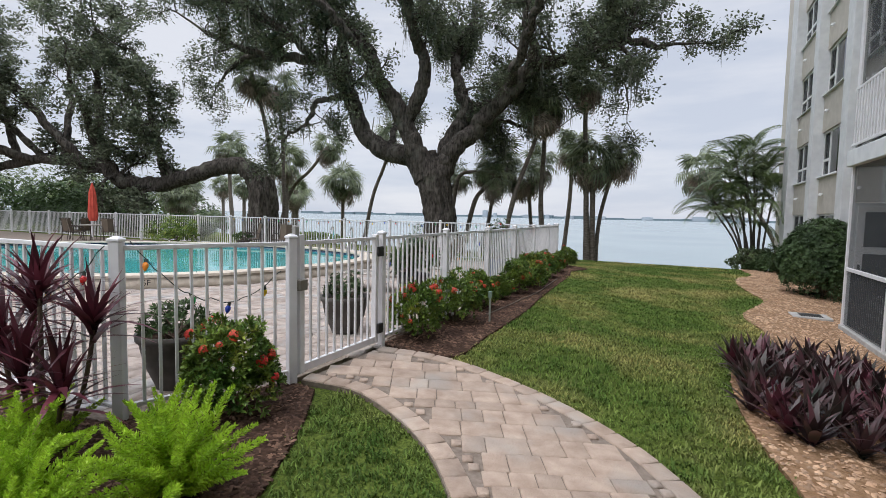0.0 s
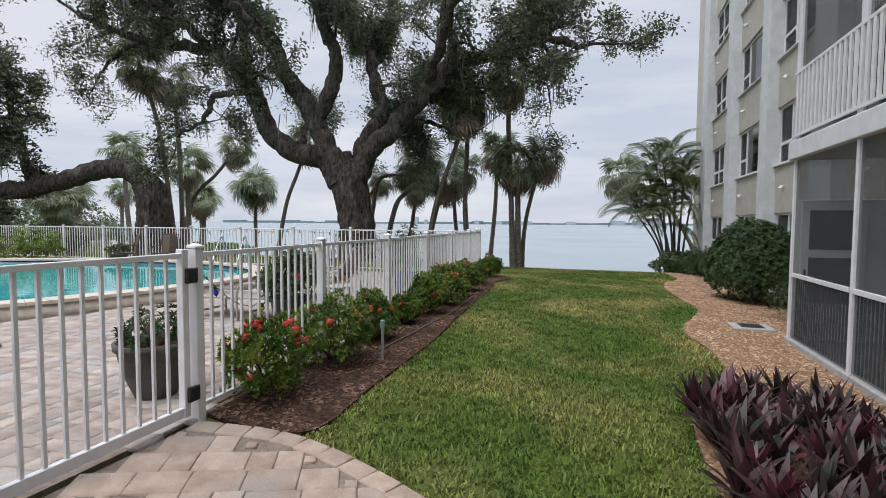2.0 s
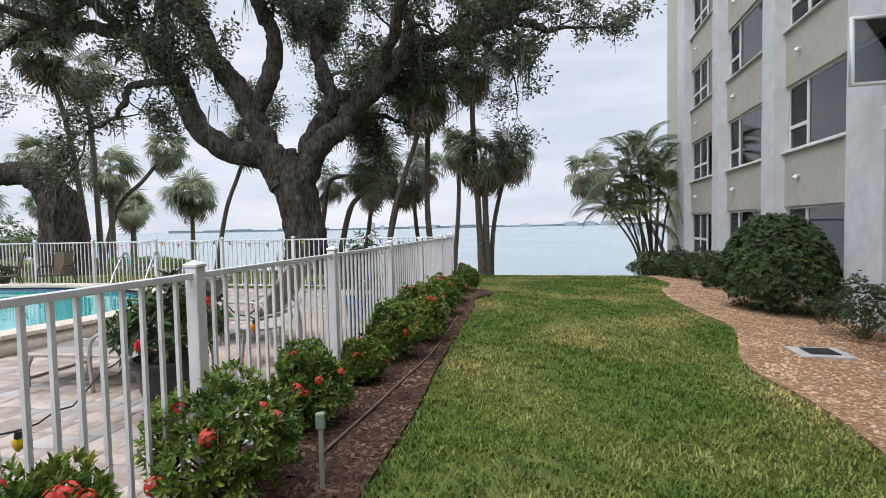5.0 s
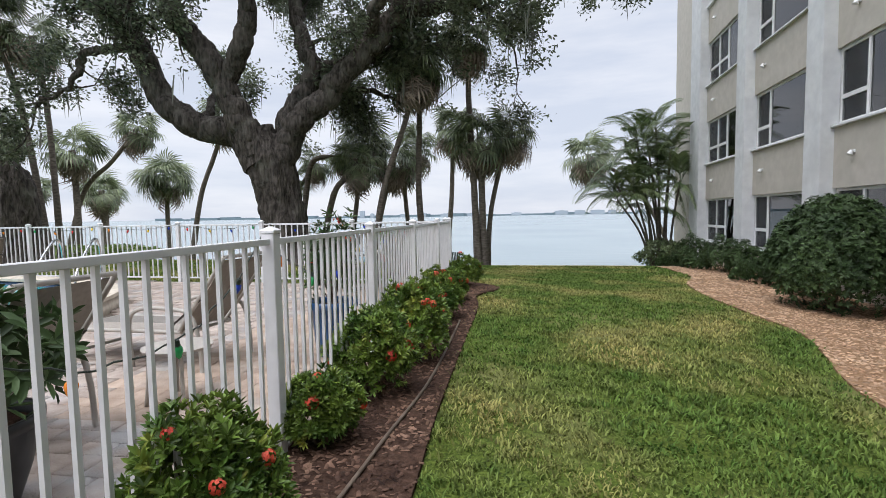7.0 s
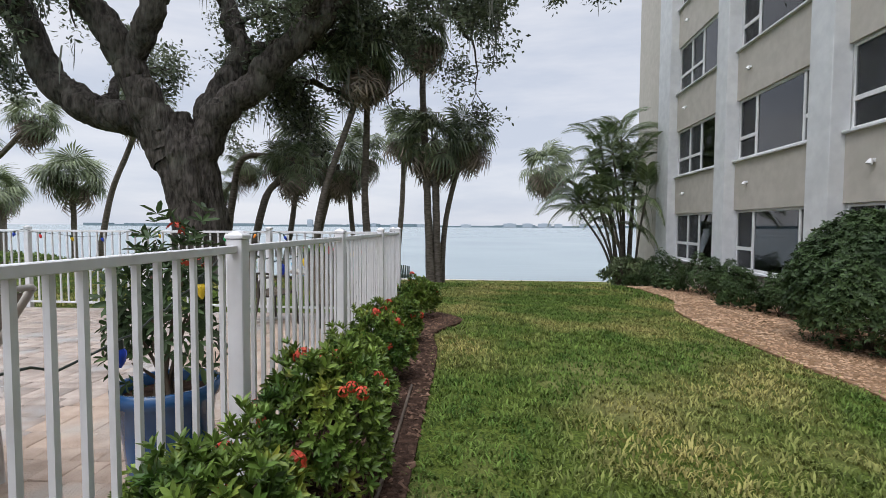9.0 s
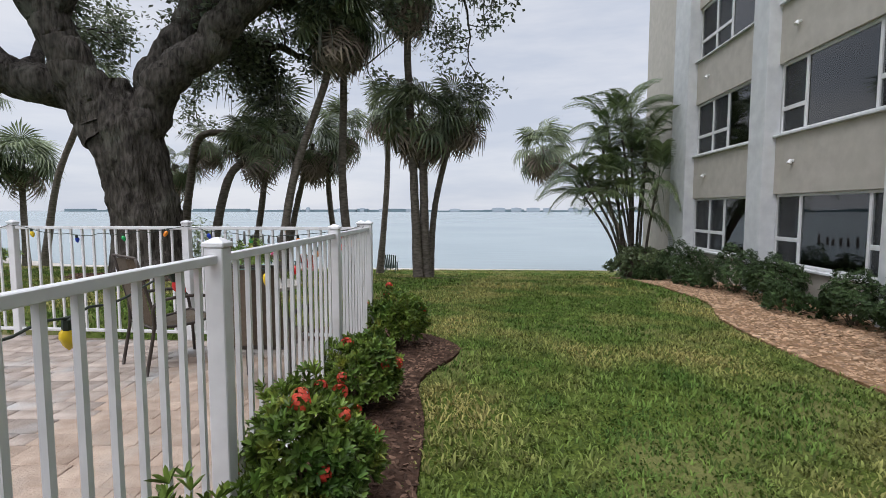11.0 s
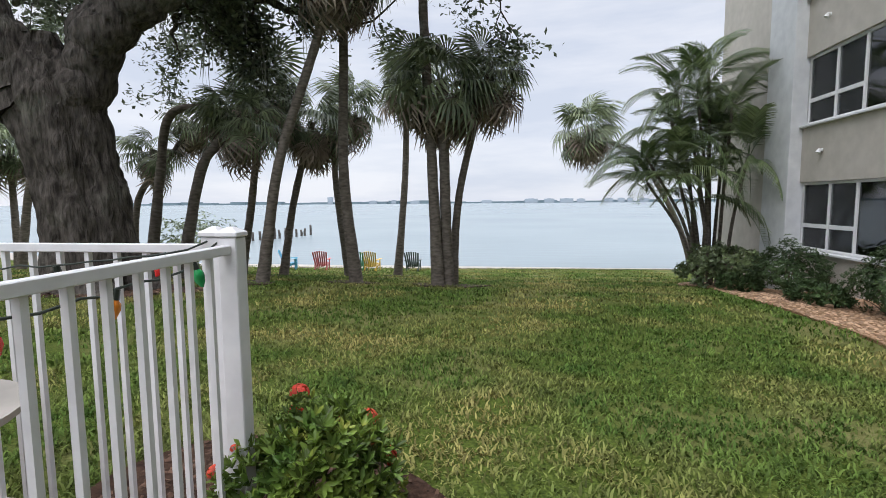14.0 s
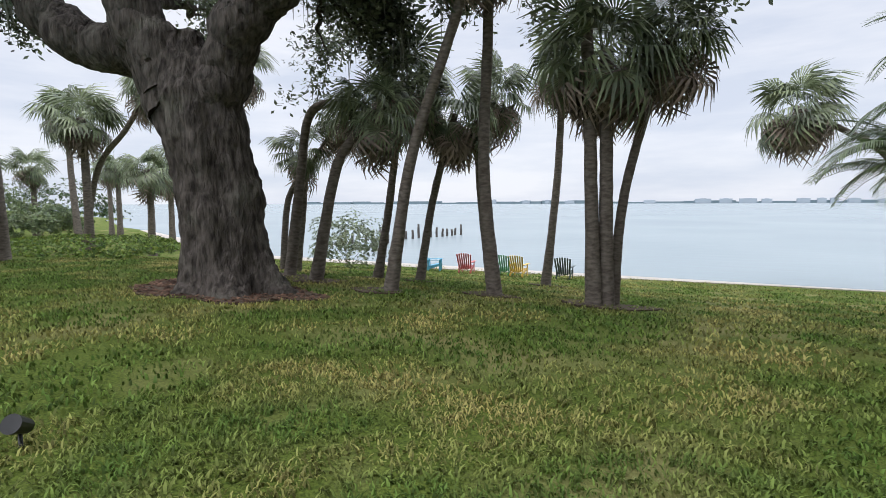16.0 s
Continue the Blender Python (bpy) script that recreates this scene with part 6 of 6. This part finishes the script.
# ---- beach chairs and old pier piles ----
def beach_chair(x, y, r, label, colour):
    c = thing("beach_chair", label, "chair", (x, y, gz(x, y)), r, group="painted beach chairs")
    mt = colour
    for k in range(7):
        u = (k - 3) / 3
        bm = bmesh.new()
        box(bm, (0, 0, 0.41), (0.075, 0.02, 0.9 - 0.12 * u * u), None, 0.006)
        p = part("back_slat", bm, mt, c)
        p.matrix_local = pose(u * 0.27, -0.24, 0.22, 22, 0, 0) @ pose(0, 0, 0, 0, u * 5, 0)
    for k in range(5):
        bm = bmesh.new()
        box(bm, (0, -0.16 + 0.11 * k, 0.26 + 0.022 * k), (0.54, 0.085, 0.02), None, 0.005)
        part("seat_slat", bm, mt, c)
    for sx in (-0.33, 0.33):
        bm = bmesh.new()
        box(bm, (sx, 0.02, 0.56), (0.14, 0.74, 0.024), None, 0.008)
        part("armrest", bm, mt, c)
        bm = bmesh.new()
        box(bm, (sx * 0.92, 0.3, 0.275), (0.03, 0.1, 0.56), None, 0.005)
        part("leg", bm, mt, c)
        bm = bmesh.new()
        box(bm, (sx * 0.86, -0.06, 0.2), (0.028, 0.85, 0.1), (18, 0, 0), 0.005)
        part("stringer", bm, mt, c)
        bm = bmesh.new()
        box(bm, (sx * 0.92, -0.3, 0.28), (0.03, 0.08, 0.56), None, 0.005)
        part("leg", bm, mt, c)


beach_chair(-14.0, 37.6, -70, "sky-blue painted slatted beach chair turned aside on the grass", plain("blue_paint", (0.1, 0.36, 0.52), 0.55))
beach_chair(-12.1, 37.3, 8, "red painted slatted beach chair facing the water", plain("red_paint", (0.5, 0.09, 0.09), 0.55))
beach_chair(-10.15, 37.3, 2, "green painted slatted beach chair facing the water", plain("green_paint", (0.1, 0.32, 0.16), 0.55))
beach_chair(-9.45, 37.3, -3, "yellow painted slatted beach chair facing the water", plain("yellow_paint", (0.72, 0.47, 0.08), 0.55))
beach_chair(-7.35, 37.4, 0, "dark grey-green slatted beach chair facing the water", plain("dark_paint", (0.05, 0.075, 0.07), 0.55))
rng = np.random.default_rng(61)
for k in range(17):
    if k < 6:
        x, y = -30 + 3.2 * k / 5 + rng.uniform(-0.3, 0.3), 51.5 + 2.0 * k / 5
    else:
        x, y = -27.6 + 2.2 * (k - 6) / 10 + rng.uniform(-0.25, 0.25), 58.5 + 8.5 * (k - 6) / 10
    h = rng.uniform(0.7, 1.5)
    pl = thing("pier_pile", "old dark wooden pile standing in the bay", "pile", (x, y, -3.0), group="old pier piles in the water")
    part("post", raw_mesh("post", *tube([(0, 0, 0), (rng.uniform(-0.05, 0.05), 0, 0.7 + h * 0.5), (rng.uniform(-0.08, 0.08), 0, 0.7 + h)], [0.14, 0.13, 0.11], 8, 0.08, rng), True), "pile", pl)

# ---- paving pieces, grass, chips ----
def paver_mesh(name):
    a, b, c = 0.5, 0.47, 0.06
    V = [(-a, -a, 0), (a, -a, 0), (a, a, 0), (-a, a, 0), (-a, -a, 0.75), (a, -a, 0.75), (a, a, 0.75), (-a, a, 0.75), (-b, -b, 1), (b, -b, 1), (b, b, 1), (-b, b, 1)]
    F = [(8, 9, 10, 11)] + [(i, (i + 1) % 4, 4 + (i + 1) % 4, 4 + i) for i in range(4)] + [(4 + i, 4 + (i + 1) % 4, 8 + (i + 1) % 4, 8 + i) for i in range(4)]
    return V, F


PV, PF = paver_mesh("paver")
paver = raw_mesh("paver", PV, PF)
paver.materials.append(M["paver"])

path_l = curve([(-3.0, 3.36, 0), (-2.42, 3.42, 0), (-1.66, 3.03, 0), (-1.14, 2.5, 0), (-0.72, 1.8, 0), (-0.35, 0.8, 0), (-0.1, -1, 0)], 60)[:, :2]
path_r = curve([(-2.98, 4.66, 0), (-2.15, 4.75, 0), (-1.12, 4.4, 0), (-0.33, 3.89, 0), (0.14, 3.37, 0), (0.6, 2.6, 0), (1.0, 1.4, 0), (1.25, -1, 0)], 60)[:, :2]
path_poly = np.vstack([path_l, path_r[::-1]])
path = sheet("pavement", path_poly, 0.014, "joint", 0.15, skirt=0.06)
tagged(path, "curved tan paver path leading to the pool gate", "path", kind="structure")


def lay(poly, ang, seed, wide=(0.17, 0.24, 0.31), rows=(0.16, 0.23)):
    """Courses of pavers of mixed widths that lie inside the outline."""
    rng = np.random.default_rng(seed)
    q = np.asarray(poly, float)
    ca, sa = math.cos(radians(ang)), math.sin(radians(ang))
    u = q @ np.array([[ca, -sa], [sa, ca]])
    out = []
    v = u[:, 1].min()
    while v < u[:, 1].max():
        h = rng.choice(rows)
        s = u[:, 0].min() - rng.uniform(0, 0.3)
        while s < u[:, 0].max():
            w = rng.choice(wide)
            c = np.array([s + w / 2, v + h / 2]) @ np.array([[ca, sa], [-sa, ca]])
            out.append((c[0], c[1], w - 0.007, h - 0.007))
            s += w
        v += h
    out = np.array(out)
    return out[inside(out[:, 0], out[:, 1], q)]


def inset(line_a, line_b, d):
    """Move line a towards line b by d."""
    t = np.gradient(line_a, axis=0)
    n = np.column_stack([-t[:, 1], t[:, 0]])
    n /= np.linalg.norm(n, axis=1, keepdims=True)
    sgn = np.sign(np.sum((line_b - line_a) * n, axis=1))[:, None]
    return line_a + n * sgn * d


rng = np.random.default_rng(71)
il, ir = inset(path_l, path_r, 0.235), inset(path_r, path_l, 0.235)
inner_poly = np.vstack([il, ir[::-1]])
stones = [(x, y, w, h, 27.0) for x, y, w, h in lay(inner_poly, 27, 72)]
for ln, other in ((path_l, path_r), (path_r, path_l)):
    mid = inset(ln, other, 0.085)
    seg = np.concatenate([[0], np.cumsum(np.linalg.norm(np.diff(mid, axis=0), axis=1))])
    s = 0.1
    while s < seg[-1]:
        x, y = np.interp(s, seg, mid[:, 0]), np.interp(s, seg, mid[:, 1])
        x2, y2 = np.interp(s + 0.02, seg, mid[:, 0]), np.interp(s + 0.02, seg, mid[:, 1])
        stones.append((x, y, 0.2, 0.155, math.degrees(math.atan2(y2 - y, x2 - x))))
        s += 0.212
# small cut stones where the courses meet the border
arr = np.array(stones)
gx_, gy_ = np.meshgrid(np.arange(-3.0, 1.2, 0.075), np.arange(-0.6, 4.8, 0.075))
gx_, gy_ = gx_.ravel(), gy_.ravel()
ok = inside(gx_, gy_, path_poly)
for x, y in zip(gx_[ok], gy_[ok]):
    ca, sa = np.cos(np.radians(arr[:, 4])), np.sin(np.radians(arr[:, 4]))
    u, v = (x - arr[:, 0]) * ca + (y - arr[:, 1]) * sa, -(x - arr[:, 0]) * sa + (y - arr[:, 1]) * ca
    if not np.any((np.abs(u) < arr[:, 2] / 2 + 0.034) & (np.abs(v) < arr[:, 3] / 2 + 0.034)):
        arr = np.vstack([arr, (x, y, 0.072, 0.072, 27.0)])
stones = [tuple(r) for r in arr]
for x, y, w, h, a in stones:
    if y < -0.6:
        continue
    o = part("paver", paver, None, path)
    z = gz(x, y)
    tx_, ty_ = (gz(x + 0.1, y) - gz(x - 0.1, y)) / 0.2, (gz(x, y + 0.1) - gz(x, y - 0.1)) / 0.2
    o.matrix_world = pose(x, y, z - 0.012 + rng.uniform(-0.002, 0.003), math.degrees(ty_) + rng.uniform(-0.7, 0.7), -math.degrees(tx_) + rng.uniform(-0.7, 0.7), 0) @ pose(0, 0, 0, 0, 0, a + rng.uniform(-1, 1)) @ Matrix.Diagonal((w, h, 0.042, 1))

deck_poly = np.array(deck_out)
dp = lay(np.array([(-22, 1.0), (-3.6, 2.1), (-3.1, 3.3), (-3.05, 4.6), (-3.42, 15.0), (-22, 15.05)]), 4, 73, (0.15, 0.22, 0.29), (0.15, 0.22))
dp = dp[~inside(dp[:, 0], dp[:, 1], shrink(pool_out, -0.12)) & inside(dp[:, 0], dp[:, 1], deck_poly)]
near = (dp[:, 0] > -5.0) & (dp[:, 1] > 8.5) & (dp[:, 1] < 14.5)
kept = np.where(near)[0][:300]
for i in kept:
    x, y, w, h = dp[i]
    o = part("paver", paver, None, deck)
    o.matrix_world = pose(x, y, -0.012 + rng.uniform(-0.002, 0.003), rng.uniform(-0.8, 0.8), rng.uniform(-0.8, 0.8), 4) @ Matrix.Diagonal((w, h, 0.03, 1))
rest = np.delete(dp, kept, axis=0)
n = len(rest)
R = rot_z(np.full(n, radians(4))) @ rot_x(rng.uniform(-0.013, 0.013, n)) @ rot_y(rng.uniform(-0.013, 0.013, n))
me = scattered("paver_field", PV, PF, np.column_stack([rest[:, 0], rest[:, 1], -0.012 + rng.uniform(-0.002, 0.003, n)]), R, np.column_stack([rest[:, 2], rest[:, 3], np.full(n, 0.03)]))
tagged(part("paver_field", me, "paver_far", deck), "joined tan deck pavers", kind="stuff")


def scatter_area(rng, x0, x1, y0, y1, density, keep):
    n = int((x1 - x0) * (y1 - y0) * density)
    x, y = rng.uniform(x0, x1, n), rng.uniform(y0, y1, n)
    k = keep(x, y)
    return x[k], y[k]


def tuft(rng, n, radius, height, width):
    vs, fs = [], []
    for k in range(n):
        a = rng.uniform(0, 6.28)
        b = rng.uniform(0, 6.28)
        r = radius * math.sqrt(rng.uniform(0, 1))
        h = height * rng.uniform(0.55, 1.25)
        ln = rng.uniform(0.25, 1.3) * h
        w = width * rng.uniform(0.7, 1.2)
        c, s = math.cos(b), math.sin(b)
        p = np.array([r * math.cos(a), r * math.sin(a), -0.012])
        d, e = np.array([c, s, 0]), np.array([-s, c, 0])
        vs.append(np.array([p - e * w, p + e * w, p + d * ln * 0.4 + e * w * 0.9 + (0, 0, h * 0.75), p + d * ln * 0.4 - e * w * 0.9 + (0, 0, h * 0.75), p + d * ln + e * w * 0.15 + (0, 0, h), p + d * ln - e * w * 0.15 + (0, 0, h)]))
        fs.append(np.array([(0, 1, 2, 3), (3, 2, 4, 5)]) + 6 * k)
    return np.vstack(vs), np.vstack(fs)


def on_lawn(x, y):
    return ~(inside(x, y, bed_loop) | inside(x, y, bed2_loop) | inside(x, y, gravel_loop) | inside(x, y, path_poly) | inside(x, y, oak_loop)) & ~((x < FX(y) - 0.05) & (y < 15.12)) & (x < 4.6)


rng = np.random.default_rng(81)
for k, (x0, x1, y0, y1, dens, rad, hgt, wid, blades) in enumerate([(-2.6, 1.8, 0.6, 9.0, 380, 0.055, 0.036, 0.0058, 7), (-2.8, 2.6, 9.0, 15.0, 300, 0.06, 0.036, 0.0066, 6),
                                                                (-6.5, 1.5, 15.0, 19.0, 320, 0.06, 0.036, 0.0064, 6), (-18, -6.5, 15.3, 22.0, 60, 0.1, 0.045, 0.011, 6), (1.5, 4.2, 15, 28, 70, 0.1, 0.045, 0.011, 6),
                                                                (-6.5, 1.5, 19.0, 22.0, 130, 0.085, 0.045, 0.009, 6), (-22, 1.5, 22.0, 28.0, 40, 0.13, 0.05, 0.014, 6), (-26, 5, 28.0, 39.5, 15, 0.18, 0.055, 0.02, 6)]):
    x, y = scatter_area(rng, x0, x1, y0, y1, dens, on_lawn)
    pick_t = rng.integers(0, 3, len(x))
    for j in range(3):
        V, F = tuft(rng, blades, rad, hgt, wid)
        xs, ys = x[pick_t == j], y[pick_t == j]
        me = scattered("grass", V, F, np.column_stack([xs, ys, ground_z(xs, ys) - 0.008]), rot_z(rng.uniform(0, 6.28, len(xs))), rng.uniform(0.6, 1.3, len(xs)))
        tagged(part("grass", me, "blade"), "short coarse lawn grass, green with straw patches", "grass", kind="stuff")

CHIP_V = [(-0.5, -0.5, 0), (0.5, -0.4, 0), (0.45, 0.5, 0), (-0.4, 0.45, 0), (-0.36, -0.4, 0.3), (0.4, -0.3, 0.34), (0.33, 0.36, 0.26), (-0.3, 0.3, 0.32)]
CHIP_F = [(4, 5, 6, 7), (0, 1, 5, 4), (1, 2, 6, 5), (2, 3, 7, 6), (3, 0, 4, 7)]


def chips(name, label, poly, box4, dens, lo, hi, long, mat, seed, lift=0.012):
    rng = np.random.default_rng(seed)
    x, y = scatter_area(rng, *box4, dens, lambda a, b: inside(a, b, poly))
    n = len(x)
    s = rng.uniform(lo, hi, n)
    R = rot_z(rng.uniform(0, 6.28, n)) @ rot_y(rng.uniform(-0.5, 0.5, n)) @ rot_x(rng.uniform(-0.4, 0.4, n))
    me = scattered(name, CHIP_V, CHIP_F, np.column_stack([x, y, ground_z(x, y) + lift]), R, np.column_stack([s * rng.uniform(1, long, n), s, s * 0.8]))
    tagged(part(name, me, mat), label, name.replace("_", " "), kind="stuff")


chips("stone_chips", "loose tan and orange stone chips", gravel_loop, (0.2, 4.5, 3.0, 16.0), 480, 0.018, 0.036, 1.7, "stone_chip", 91)
chips("stone_chips", "loose tan and orange stone chips", gravel_loop, (1.0, 4.5, 16.0, 31.0), 220, 0.03, 0.055, 1.7, "stone_chip", 92)
chips("wood_mulch", "loose dark brown bark mulch", bed_loop, (-4.3, -2.1, 4.7, 16.3), 700, 0.012, 0.026, 3.5, "chip", 93)
chips("wood_mulch", "loose dark brown bark mulch", bed2_loop, (-4.5, -1.8, 0.5, 3.4), 900, 0.012, 0.026, 3.5, "chip", 94)
chips("wood_mulch", "leaf litter and bark under the oak", oak_loop, (-14.2, -8.2, 20, 24), 120, 0.03, 0.07, 2.5, "chip", 95)
